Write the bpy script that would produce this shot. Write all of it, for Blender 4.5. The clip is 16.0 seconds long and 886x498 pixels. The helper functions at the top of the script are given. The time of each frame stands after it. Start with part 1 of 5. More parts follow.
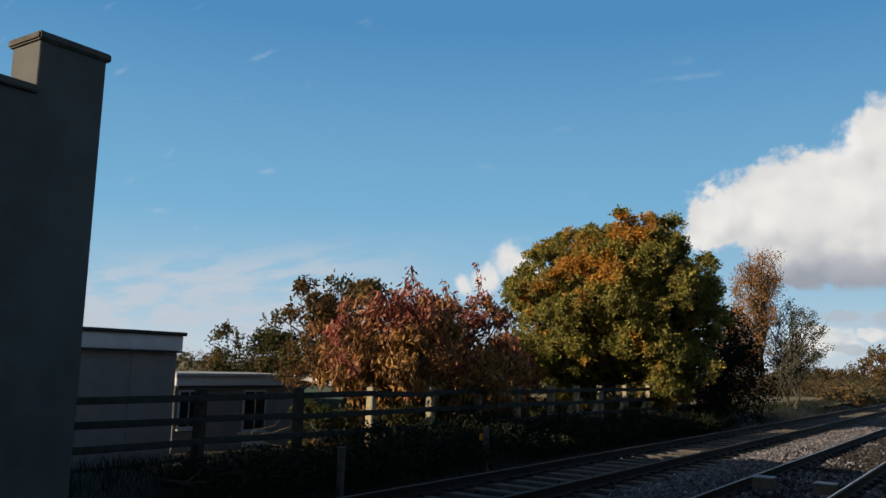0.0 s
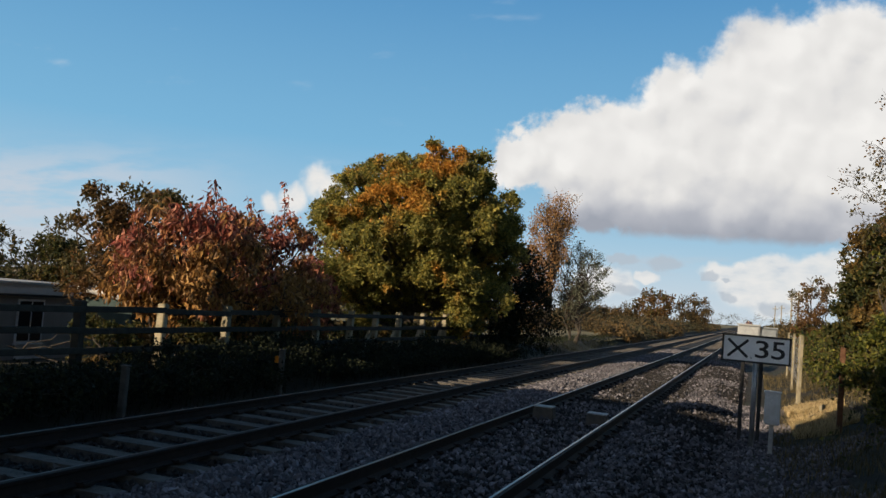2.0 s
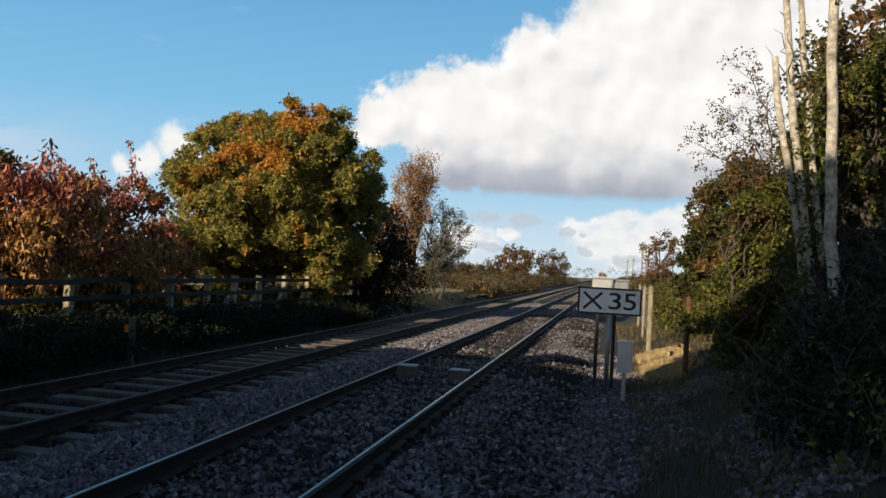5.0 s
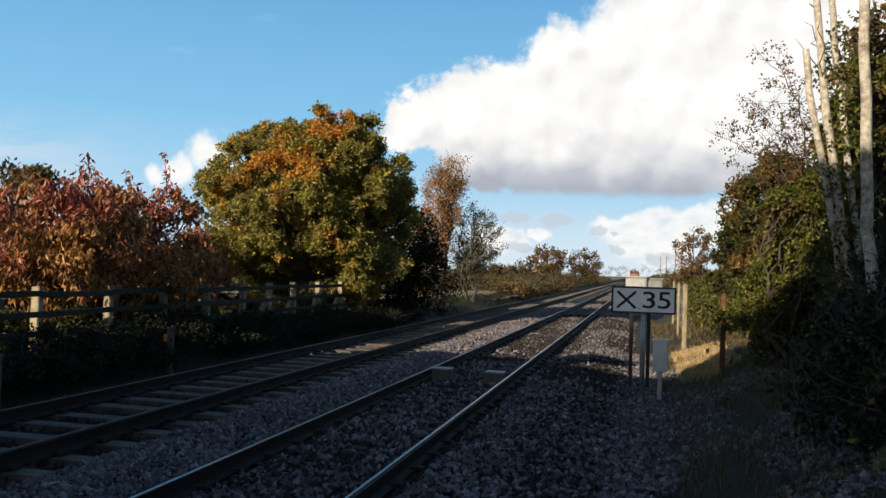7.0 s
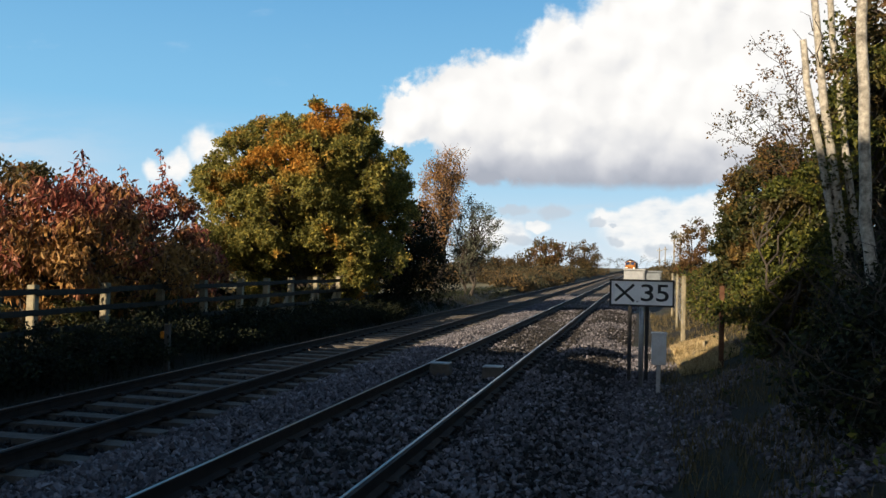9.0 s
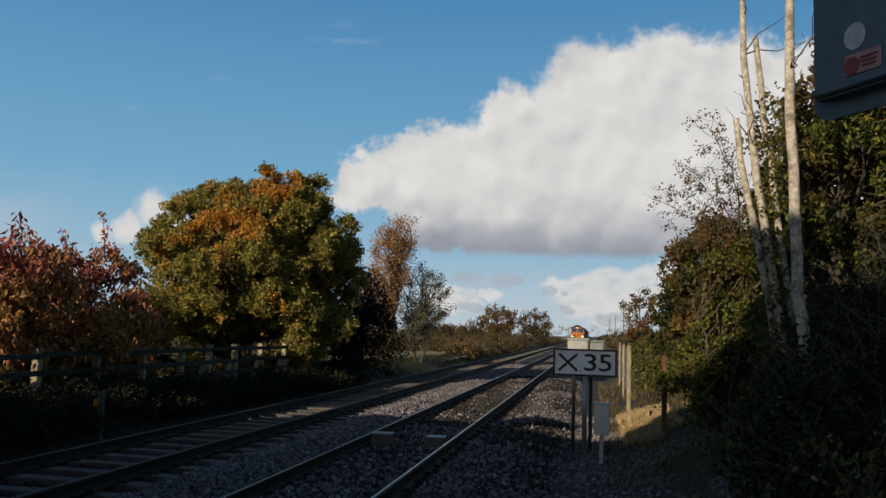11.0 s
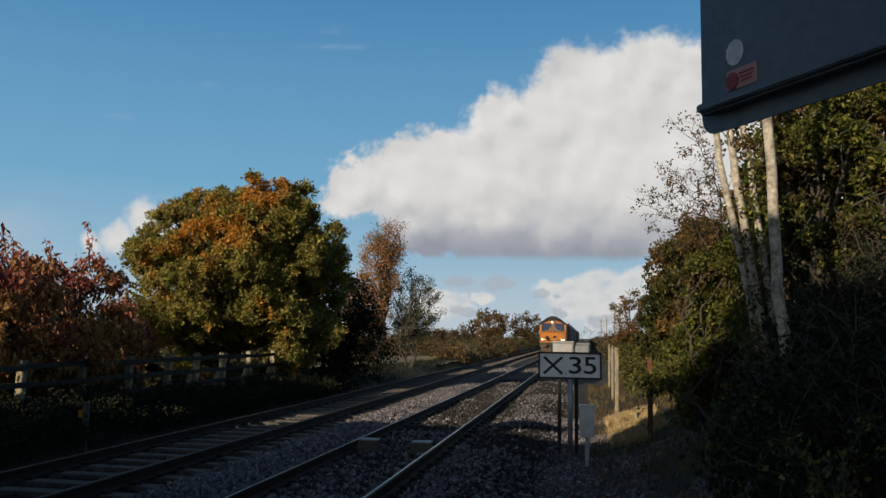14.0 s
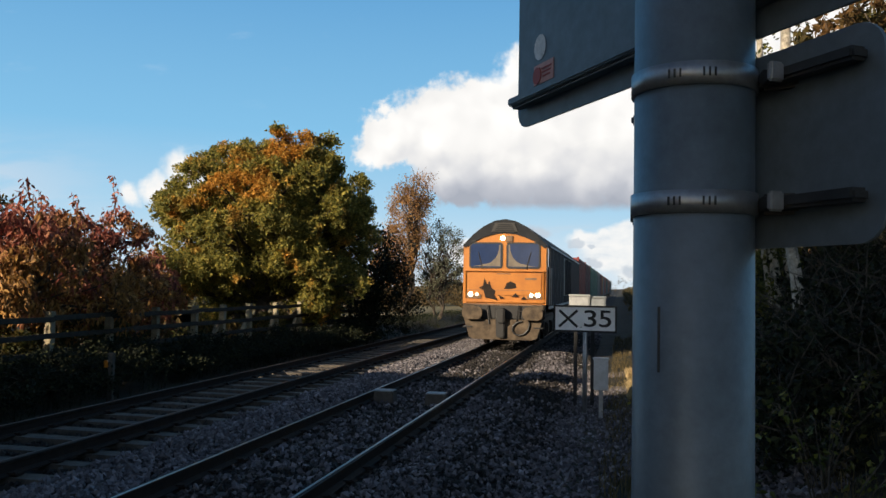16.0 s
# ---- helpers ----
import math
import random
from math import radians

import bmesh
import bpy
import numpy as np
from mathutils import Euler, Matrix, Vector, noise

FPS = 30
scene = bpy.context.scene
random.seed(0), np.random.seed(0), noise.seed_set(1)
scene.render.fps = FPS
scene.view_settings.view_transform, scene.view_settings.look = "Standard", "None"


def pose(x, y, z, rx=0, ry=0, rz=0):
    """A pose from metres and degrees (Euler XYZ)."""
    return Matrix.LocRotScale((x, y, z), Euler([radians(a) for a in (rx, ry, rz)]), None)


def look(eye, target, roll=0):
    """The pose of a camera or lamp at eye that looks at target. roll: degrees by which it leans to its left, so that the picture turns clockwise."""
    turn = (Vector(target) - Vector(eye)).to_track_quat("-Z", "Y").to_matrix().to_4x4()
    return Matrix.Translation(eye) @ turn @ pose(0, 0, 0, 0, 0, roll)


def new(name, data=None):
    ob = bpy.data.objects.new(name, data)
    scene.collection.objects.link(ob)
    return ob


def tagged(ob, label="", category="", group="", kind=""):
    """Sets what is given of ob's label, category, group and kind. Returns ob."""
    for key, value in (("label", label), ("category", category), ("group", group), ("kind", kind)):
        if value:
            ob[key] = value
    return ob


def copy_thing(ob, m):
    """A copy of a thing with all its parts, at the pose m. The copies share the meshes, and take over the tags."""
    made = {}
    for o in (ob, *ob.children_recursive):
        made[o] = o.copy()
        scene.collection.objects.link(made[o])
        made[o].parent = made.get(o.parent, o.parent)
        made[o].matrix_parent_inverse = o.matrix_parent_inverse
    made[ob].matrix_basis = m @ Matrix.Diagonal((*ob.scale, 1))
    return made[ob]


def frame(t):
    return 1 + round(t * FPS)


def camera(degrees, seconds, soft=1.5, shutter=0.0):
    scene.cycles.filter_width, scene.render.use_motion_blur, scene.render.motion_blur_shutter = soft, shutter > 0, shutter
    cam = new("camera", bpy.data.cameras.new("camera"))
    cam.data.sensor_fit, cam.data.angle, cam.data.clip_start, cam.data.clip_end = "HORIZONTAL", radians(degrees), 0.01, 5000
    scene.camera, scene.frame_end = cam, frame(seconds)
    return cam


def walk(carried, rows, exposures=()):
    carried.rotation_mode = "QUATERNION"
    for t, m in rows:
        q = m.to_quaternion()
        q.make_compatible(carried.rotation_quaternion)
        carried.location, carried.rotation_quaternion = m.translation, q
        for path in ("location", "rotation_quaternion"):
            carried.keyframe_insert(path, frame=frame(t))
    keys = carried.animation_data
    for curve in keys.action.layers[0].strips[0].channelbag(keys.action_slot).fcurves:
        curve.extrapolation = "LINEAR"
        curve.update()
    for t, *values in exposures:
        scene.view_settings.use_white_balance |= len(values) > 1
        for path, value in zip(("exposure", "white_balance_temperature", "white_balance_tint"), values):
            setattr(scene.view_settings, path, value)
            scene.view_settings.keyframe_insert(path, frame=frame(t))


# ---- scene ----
PATH = [
    (0, (2.971, -0.931, 1.681), (1.859, 0.709, 1.958), 1.6),
    (0.1, (2.882, -0.769, 1.726), (1.917, 0.967, 1.964), 1.7),
    (0.2, (2.795, -0.634, 1.756), (2.054, 1.216, 1.933), 1.7),
    (0.3, (2.794, -0.609, 1.765), (2.178, 1.289, 1.904), 1.6),
    (0.4, (2.773, -0.595, 1.768), (2.22, 1.325, 1.856), 1.1),
    (0.5, (2.783, -0.543, 1.745), (2.258, 1.386, 1.785), 0.2),
    (1, (2.811, -0.554, 1.724), (2.328, 1.387, 1.75), 0.8),
    (1.5, (2.79, -0.731, 1.703), (2.09, 1.14, 1.801), 1.9),
    (2, (2.865, -0.754, 1.722), (2.159, 1.113, 1.844), 4.7),
    (2.5, (2.868, -0.707, 1.714), (2.241, 1.186, 1.857), 7.0),
    (3, (2.867, -0.563, 1.77), (2.355, 1.369, 1.851), 4.8),
    (3.5, (2.852, -0.653, 1.72), (2.325, 1.27, 1.87), 4.2),
    (4, (2.834, -0.537, 1.737), (2.376, 1.407, 1.831), 3.7),
    (4.2, (2.876, -0.502, 1.723), (2.459, 1.453, 1.797), 4.0),
    (6.3, (2.883, -0.597, 1.751), (2.481, 1.362, 1.792), 2.4),
    (6.5, (2.876, -0.571, 1.744), (2.449, 1.382, 1.788), 2.6),
    (7, (2.878, -0.593, 1.747), (2.413, 1.352, 1.797), 1.8),
    (7.5, (2.891, -0.577, 1.744), (2.413, 1.364, 1.795), 1.8),
    (8, (2.899, -0.538, 1.744), (2.415, 1.402, 1.779), 1.7),
    (8.2, (2.89, -0.55, 1.757), (2.402, 1.389, 1.787), 1.2),
    (10.3, (2.964, -0.467, 1.783), (2.546, 1.486, 1.886), 2.1),
    (10.5, (3.002, -0.507, 1.793), (2.594, 1.446, 1.929), 2.0),
    (11, (3.042, -0.495, 1.796), (2.687, 1.464, 1.992), 1.8),
    (11.5, (3.08, -0.49, 1.802), (2.74, 1.47, 2.008), 1.1),
    (12, (3.093, -0.505, 1.791), (2.745, 1.453, 2.006), 1.1),
    (12.5, (3.093, -0.506, 1.803), (2.693, 1.441, 2.023), 2.3),
    (13, (3.098, -0.476, 1.815), (2.721, 1.476, 2.036), 1.5),
    (13.5, (3.123, -0.478, 1.816), (2.782, 1.481, 2.032), 0.9),
    (14, (3.187, -0.508, 1.81), (2.852, 1.453, 2.017), 0.9),
    (14.5, (3.318, -0.429, 1.82), (2.967, 1.529, 2.023), 2.5),
    (15, (3.338, -0.464, 1.839), (2.966, 1.497, 1.964), 0.9),
    (15.5, (3.413, -0.507, 1.854), (3.081, 1.463, 1.946), -0.0),
    (16, (3.529, -0.493, 1.876), (3.114, 1.462, 1.963), 1.0),
]
# seconds, stops
EXPOSURES = [(0, 0.12), (0.6, 0.5), (1.2, 0.55), (1.8, 0.2), (4.2, 0.32), (6.3, 0.5), (8.2, 0.5), (10.3, 0.22), (11, -0.05), (14.5, -0.05), (15.2, 0.22), (16, 0.45)]
cam = camera(55.8, 16.0)
walk(cam, [(t, look(eye, target, roll)) for t, eye, target, roll in PATH], EXPOSURES)

# ---- world, sun ----
SUN_AZ, SUN_EL = radians(209), radians(17.5)
world = bpy.data.worlds.new("sky")
scene.world = world
world.use_nodes = True
wn = world.node_tree.nodes
sky = wn.new("ShaderNodeTexSky")
sky.sky_type, sky.sun_disc = "NISHITA", False
sky.sun_elevation, sky.sun_rotation = SUN_EL, SUN_AZ
sky.air_density, sky.dust_density, sky.ozone_density = 1.0, 0.6, 2.0
world.node_tree.links.new(sky.outputs[0], wn["Background"].inputs[0])
wn["Background"].inputs[1].default_value = 0.068
TO_SUN = Vector((math.sin(SUN_AZ) * math.cos(SUN_EL), math.cos(SUN_AZ) * math.cos(SUN_EL), math.sin(SUN_EL)))
sun = new("sun", bpy.data.lights.new("sun", "SUN"))
sun.data.energy, sun.data.angle, sun.data.color = 5.0, radians(0.5), (1.0, 0.82, 0.60)
sun.matrix_world = look(TO_SUN * 50, (0, 0, 0))


# ---- materials ----
def material(name):
    m = bpy.data.materials.new(name)
    m.use_nodes = True
    nt = m.node_tree
    return m, nt, nt.nodes["Principled BSDF"]


def node(nt, kind, **values):
    n = nt.nodes.new(kind)
    for key, v in values.items():
        n.inputs[key].default_value = v
    return n


def ramp(nt, source, stops):
    r = nt.nodes.new("ShaderNodeValToRGB")
    while len(r.color_ramp.elements) < len(stops):
        r.color_ramp.elements.new(0.5)
    for e, (p, c) in zip(r.color_ramp.elements, stops):
        e.position, e.color = p, (*c, 1)
    nt.links.new(source, r.inputs[0])
    return r.outputs[0]


def noisy(nt, scale, detail=4, rough=0.6):
    co = nt.nodes.new("ShaderNodeTexCoord")
    n = node(nt, "ShaderNodeTexNoise", Scale=scale, Detail=detail, Roughness=rough)
    nt.links.new(co.outputs["Object"], n.inputs["Vector"])
    return n.outputs["Fac"]


def mix(nt, fac, a, b, how="MIX"):
    n = nt.nodes.new("ShaderNodeMix")
    n.data_type, n.blend_type = "RGBA", how
    for sock, v in ((n.inputs[0], fac), (n.inputs[6], a), (n.inputs[7], b)):
        if isinstance(v, (int, float)):
            sock.default_value = v
        elif isinstance(v, tuple):
            sock.default_value = (*v, 1)
        else:
            nt.links.new(v, sock)
    return n.outputs[2]


def surface(name, low, high, scale=4.0, rough=0.8, metal=0.0, bump=0.2, fine=40.0, random_tint=0.0, spec=0.4, stain=None):
    """Two scales of variation between two tones, and a fine relief."""
    m, nt, p = material(name)
    c = ramp(nt, noisy(nt, scale), [(0.3, low), (0.7, high)])
    f = noisy(nt, fine, 6, 0.7)
    grain = ramp(nt, f, [(0.25, (0.72, 0.72, 0.72)), (0.75, (1.2, 1.2, 1.2))])
    c = mix(nt, 0.8, c, grain, "MULTIPLY")
    if stain:
        c = mix(nt, ramp(nt, noisy(nt, scale * 0.37, 8, 0.7), [(0.5, (0, 0, 0)), (0.68, (0.85, 0.85, 0.85))]), c, stain)
    if random_tint:
        info = nt.nodes.new("ShaderNodeObjectInfo")
        c = mix(nt, random_tint, c, ramp(nt, info.outputs["Random"], [(0, (0.45, 0.44, 0.43)), (1, (1.35, 1.3, 1.25))]), "MULTIPLY")
    nt.links.new(c, p.inputs["Base Color"])
    p.inputs["Roughness"].default_value, p.inputs["Metallic"].default_value = rough, metal
    p.inputs["Specular IOR Level"].default_value = spec
    if bump:
        b = node(nt, "ShaderNodeBump", Strength=bump, Distance=0.02)
        nt.links.new(f, b.inputs["Height"])
        nt.links.new(b.outputs[0], p.inputs["Normal"])
    return m


def leafy(name, tones, patch=None, patch_scale=0.6, through_light=0.35, rough=0.55, climb=0.0, edge=(0.47, 0.6), spots=()):
    """Leaves: a tone to each leaf, with patches of another tone over the crown."""
    m, nt, p = material(name)
    geo = nt.nodes.new("ShaderNodeNewGeometry")
    c = ramp(nt, geo.outputs["Random Per Island"], tones)
    if patch:
        where = noisy(nt, patch_scale, 2, 0.5)
        if climb:
            co = nt.nodes.new("ShaderNodeTexCoord")
            sep = nt.nodes.new("ShaderNodeSeparateXYZ")
            nt.links.new(co.outputs["Object"], sep.inputs[0])
            up = nt.nodes.new("ShaderNodeMath")
            up.operation, up.inputs[1].default_value = "MULTIPLY_ADD", climb
            nt.links.new(sep.outputs[2], up.inputs[0])
            nt.links.new(where, up.inputs[2])
            where = up.outputs[0]
        for x, y, z, r in spots:
            co = nt.nodes.new("ShaderNodeTexCoord")
            far = nt.nodes.new("ShaderNodeVectorMath")
            far.operation, far.inputs[1].default_value = "DISTANCE", (x, y, z)
            nt.links.new(co.outputs["Object"], far.inputs[0])
            fall = node(nt, "ShaderNodeMapRange", **{"From Min": 0.0, "From Max": r, "To Min": 0.26, "To Max": 0.0})
            nt.links.new(far.outputs["Value"], fall.inputs["Value"])
            total = nt.nodes.new("ShaderNodeMath")
            nt.links.new(where, total.inputs[0])
            nt.links.new(fall.outputs[0], total.inputs[1])
            where = total.outputs[0]
        k = ramp(nt, where, [(edge[0], (0, 0, 0)), (edge[1], (1, 1, 1))])
        c = mix(nt, k, c, ramp(nt, geo.outputs["Random Per Island"], patch))
    c = mix(nt, 0.75, c, ramp(nt, noisy(nt, 2.6, 3, 0.6), [(0.35, (0.62, 0.64, 0.62)), (0.66, (1.3, 1.28, 1.2))]), "MULTIPLY")
    nt.links.new(c, p.inputs["Base Color"])
    p.inputs["Roughness"].default_value = rough
    p.inputs["Specular IOR Level"].default_value = 0.3
    tr = nt.nodes.new("ShaderNodeBsdfTranslucent")
    nt.links.new(c, tr.inputs[0])
    ms = node(nt, "ShaderNodeMixShader", Fac=through_light)
    nt.links.new(p.outputs[0], ms.inputs[1])
    nt.links.new(tr.outputs[0], ms.inputs[2])
    nt.links.new(ms.outputs[0], nt.nodes["Material Output"].inputs[0])
    return m


def stones(name, tones, rough=0.9):
    m, nt, p = material(name)
    geo = nt.nodes.new("ShaderNodeNewGeometry")
    c = ramp(nt, geo.outputs["Random Per Island"], tones)
    c = mix(nt, 0.6, c, ramp(nt, noisy(nt, 60, 4), [(0.2, (0.6, 0.6, 0.6)), (0.8, (1.3, 1.3, 1.3))]), "MULTIPLY")
    c = mix(nt, 0.7, c, ramp(nt, noisy(nt, 0.8, 5, 0.6), [(0.3, (0.55, 0.5, 0.46)), (0.65, (1.15, 1.13, 1.1))]), "MULTIPLY")
    nt.links.new(c, p.inputs["Base Color"])
    p.inputs["Roughness"].default_value = rough
    return m


def glow(name, colour, strength):
    m, nt, p = material(name)
    p.inputs["Base Color"].default_value = (*colour, 1)
    p.inputs["Emission Color"].default_value = (*colour, 1)
    p.inputs["Emission Strength"].default_value = strength
    return m


def plain(name, colour, rough=0.5, metal=0.0, scale=3.0):
    lo = tuple(v * 0.82 for v in colour)
    return surface(name, lo, colour, scale, rough, metal, 0.05, 30)


SOIL = surface("soil and rough grass", (0.0132, 0.0108, 0.0066), (0.045, 0.036, 0.018), 1.3, 0.95, bump=0.8, fine=18, stain=(0.03, 0.036, 0.012))
FIELD = surface("pale autumn field", (0.11, 0.09, 0.035), (0.24, 0.19, 0.08), 0.05, 0.95, bump=0.6, fine=2.0, stain=(0.07, 0.08, 0.03))
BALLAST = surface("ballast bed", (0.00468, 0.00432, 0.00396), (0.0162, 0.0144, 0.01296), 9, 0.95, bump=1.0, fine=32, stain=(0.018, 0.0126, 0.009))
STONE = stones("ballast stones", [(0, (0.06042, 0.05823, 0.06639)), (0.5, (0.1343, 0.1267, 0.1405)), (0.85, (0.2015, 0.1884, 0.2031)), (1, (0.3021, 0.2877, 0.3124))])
DARKSTONE = stones("dark ballast stones", [(0, (0.009, 0.00825, 0.0075)), (0.5, (0.0225, 0.0195, 0.01725)), (0.94, (0.04875, 0.0435, 0.039)), (1, (0.15, 0.135, 0.1237))])
DULLRAIL = surface("dull rail head", (0.05, 0.035, 0.028), (0.13, 0.1, 0.085), 5, 0.5, 0.7, 0.05, 80)
RAIL_SIDE = surface("rusty rail", (0.0084, 0.0054, 0.0042), (0.0252, 0.015, 0.0102), 6, 0.8, 0.2, 0.2, 70)
RAIL_TOP = surface("polished rail head", (0.34, 0.34, 0.34), (0.46, 0.45, 0.44), 9, 0.32, 1.0, 0.02, 120)
CONCRETE = surface("weathered concrete", (0.05419, 0.04768, 0.03974), (0.1445, 0.1286, 0.1084), 5, 0.9, bump=0.3, fine=45, random_tint=0.35, stain=(0.07225, 0.0578, 0.04335))
TIMBER = surface("weathered fence timber", (0.18, 0.155, 0.10), (0.42, 0.36, 0.24), 5, 0.85, bump=0.4, fine=35, random_tint=0.3, stain=(0.09, 0.1, 0.055))
# the fence timber again, darkened in its colour to stand for shade
SHADETIMBER = surface("fence timber with shade in its colour", (0.021, 0.0192, 0.0156), (0.054, 0.048, 0.036), 5, 0.9, bump=0.4, fine=35, random_tint=0.3)
BARK = surface("dark bark", (0.03, 0.024, 0.018), (0.1, 0.08, 0.06), 9, 0.9, bump=0.6, fine=45)
BIRCH = surface("pale silver bark", (0.22, 0.20, 0.16), (0.56, 0.51, 0.42), 11, 0.75, bump=0.4, fine=22, stain=(0.06, 0.05, 0.035))
RENDER = surface("grey rendered wall", (0.084, 0.084, 0.08), (0.128, 0.1264, 0.1184), 1.2, 0.9, bump=0.25, fine=60, stain=(0.068, 0.0672, 0.064))
COPING = surface("dark coping stone", (0.06, 0.055, 0.05), (0.13, 0.12, 0.105), 6, 0.9, bump=0.3, fine=40)
CABIN = surface("cream cabin panel", (0.2139, 0.207, 0.1966), (0.2622, 0.2553, 0.2415), 2, 0.6, bump=0.03, fine=25)
WHITE = surface("white paint", (0.578, 0.578, 0.5695), (0.68, 0.68, 0.6715), 3, 0.5, bump=0.03, fine=30)
ROOFFELT = surface("dark roofing felt", (0.025, 0.026, 0.03), (0.06, 0.06, 0.065), 4, 0.9, bump=0.2, fine=50)
PALEROOF = surface("pale corrugated roof", (0.36, 0.35, 0.33), (0.52, 0.5, 0.47), 3, 0.7, bump=0.1, fine=20, stain=(0.2, 0.19, 0.16))
SHEDWOOD = surface("green shed boards", (0.02, 0.04, 0.035), (0.04, 0.065, 0.06), 5, 0.8, bump=0.2, fine=30)
DARKGLASS = plain("dark window glass", (0.015, 0.018, 0.022), 0.08)
BOARD = surface("white reflective board", (0.88, 0.88, 0.88), (0.93, 0.93, 0.92), 6, 0.4, bump=0.02, fine=60, stain=(0.7, 0.7, 0.68))
BLACK = plain("black paint", (0.014, 0.014, 0.015), 0.5)
GALV = surface("galvanised steel", (0.3, 0.31, 0.32), (0.44, 0.45, 0.46), 9, 0.5, 0.6, 0.05, 50)
POLEGREY = surface("grey painted steel pole", (0.095, 0.119, 0.136), (0.147, 0.1756, 0.199), 7, 0.42, 0.2, 0.06, 60, stain=(0.1342, 0.1548, 0.1742))
SIGNBACK = surface("grey sign back", (0.12, 0.15, 0.174), (0.162, 0.198, 0.228), 5, 0.5, 0.1, 0.03, 40)
BANDGREY = surface("banding steel", (0.28, 0.29, 0.3), (0.42, 0.43, 0.44), 20, 0.4, 0.7, 0.05, 90)
DARKSTEEL = surface("dark steel post", (0.025, 0.026, 0.028), (0.06, 0.06, 0.06), 9, 0.6, 0.4, 0.1, 50)
RUSTPOST = surface("rusty post", (0.09, 0.04, 0.02), (0.17, 0.085, 0.045), 9, 0.9, 0.1, 0.3, 50)
BOXGREY = surface("pale grey enamel box", (0.62, 0.63, 0.62), (0.74, 0.74, 0.72), 5, 0.5, bump=0.03, fine=30, stain=(0.4, 0.4, 0.37))
CABGREY = surface("grey cabinet", (0.16, 0.18, 0.19), (0.24, 0.26, 0.27), 5, 0.55, bump=0.04, fine=30)
AMBER = plain("orange reflector", (0.8, 0.28, 0.03), 0.3)
REDINK = plain("faded red print", (0.42, 0.08, 0.07), 0.6)
PINK = plain("faded pink label", (0.66, 0.36, 0.32), 0.6)
STICKER = surface("scuffed white sticker", (0.55, 0.58, 0.58), (0.8, 0.8, 0.79), 60, 0.6, bump=0.05, fine=150)
ORANGE = surface("orange locomotive paint", (0.378, 0.1305, 0.0162), (0.486, 0.18, 0.0252), 1.5, 0.38, bump=0.03, fine=25, stain=(0.297, 0.1035, 0.0198))
DIRTYORANGE = surface("grimy buffer beam", (0.11, 0.065, 0.038), (0.25, 0.16, 0.095), 3, 0.75, bump=0.2, fine=30, stain=(0.09, 0.06, 0.04))
LOCOBLUE = surface("dark locomotive paint", (0.008, 0.010, 0.016), (0.016, 0.019, 0.027), 2, 0.75, bump=0.03, fine=30, spec=0.15)
LOCOROOF = surface("grimy grey roof", (0.012, 0.014, 0.018), (0.026, 0.029, 0.034), 3, 0.75, bump=0.1, fine=30, spec=0.2)
LAMP = glow("lit headlamp", (1.0, 0.88, 0.66), 4.5)
DIMLAMP = glow("dim marker lamp", (1.0, 0.8, 0.55), 1.6)
# the blue of the reflected sky is put into the base colour
SKYGLASS = plain("windscreen glass with sky blue in its colour", (0.03, 0.05, 0.12), 0.06)
DUSTFILM = surface("dusty glass", (0.13, 0.11, 0.09), (0.21, 0.18, 0.14), 4, 0.8, bump=0.05, fine=40)
DUSTY = surface("dust-caked steel", (0.055, 0.0385, 0.02475), (0.132, 0.099, 0.066), 5, 0.85, bump=0.3, fine=35, stain=(0.01925, 0.0154, 0.0132))
GRASSBLADE = leafy("dry grass", [(0, (0.048, 0.042, 0.015)), (0.5, (0.12, 0.09, 0.036)), (1, (0.204, 0.156, 0.078))], through_light=0.25)
STRAW = leafy("bleached straw", [(0, (0.26, 0.18, 0.08)), (0.5, (0.48, 0.36, 0.18)), (1, (0.66, 0.52, 0.31))], through_light=0.2)
OAKLEAF = leafy("oak leaves", [(0, (0.1008, 0.1075, 0.02688)), (0.6, (0.2218, 0.2016, 0.0457)), (1, (0.4032, 0.3226, 0.06989))],
                [(0, (0.2554, 0.1344, 0.02419)), (0.5, (0.5107, 0.2419, 0.03763)), (1, (0.7392, 0.3763, 0.0672))], 0.8, edge=(0.60, 0.72), through_light=0.32,
                spots=((0.2, -2.6, 5.2, 2.0), (-1.6, -1.6, 6.2, 1.7), (1.4, -1.0, 6.6, 1.5)))
CHERRYLEAF = leafy("red autumn leaves", [(0, (0.09, 0.045, 0.016)), (0.5, (0.28, 0.14, 0.04)), (1, (0.48, 0.27, 0.085))],
                   [(0, (0.12, 0.035, 0.028)), (0.5, (0.34, 0.09, 0.06)), (1, (0.56, 0.24, 0.16))], 0.8, climb=0.07, edge=(0.60, 0.74), through_light=0.25)
BROWNLEAF = leafy("brown autumn leaves", [(0, (0.07, 0.04, 0.018)), (0.5, (0.15, 0.08, 0.03)), (1, (0.26, 0.14, 0.05))],
                  [(0, (0.05, 0.05, 0.018)), (1, (0.13, 0.1, 0.03))], 0.5)
BIRCHLEAF = leafy("orange birch leaves", [(0, (0.2, 0.10, 0.035)), (0.5, (0.36, 0.19, 0.07)), (1, (0.52, 0.31, 0.14))])
# holly's own dark green; on undergrowth and verge it paints in deep shade
DARKLEAF = leafy("dark evergreen and shaded undergrowth leaves", [(0, (0.0056, 0.0084, 0.0042)), (0.6, (0.014, 0.0196, 0.007)), (1, (0.0315, 0.035, 0.0112))], through_light=0.12, rough=0.8)
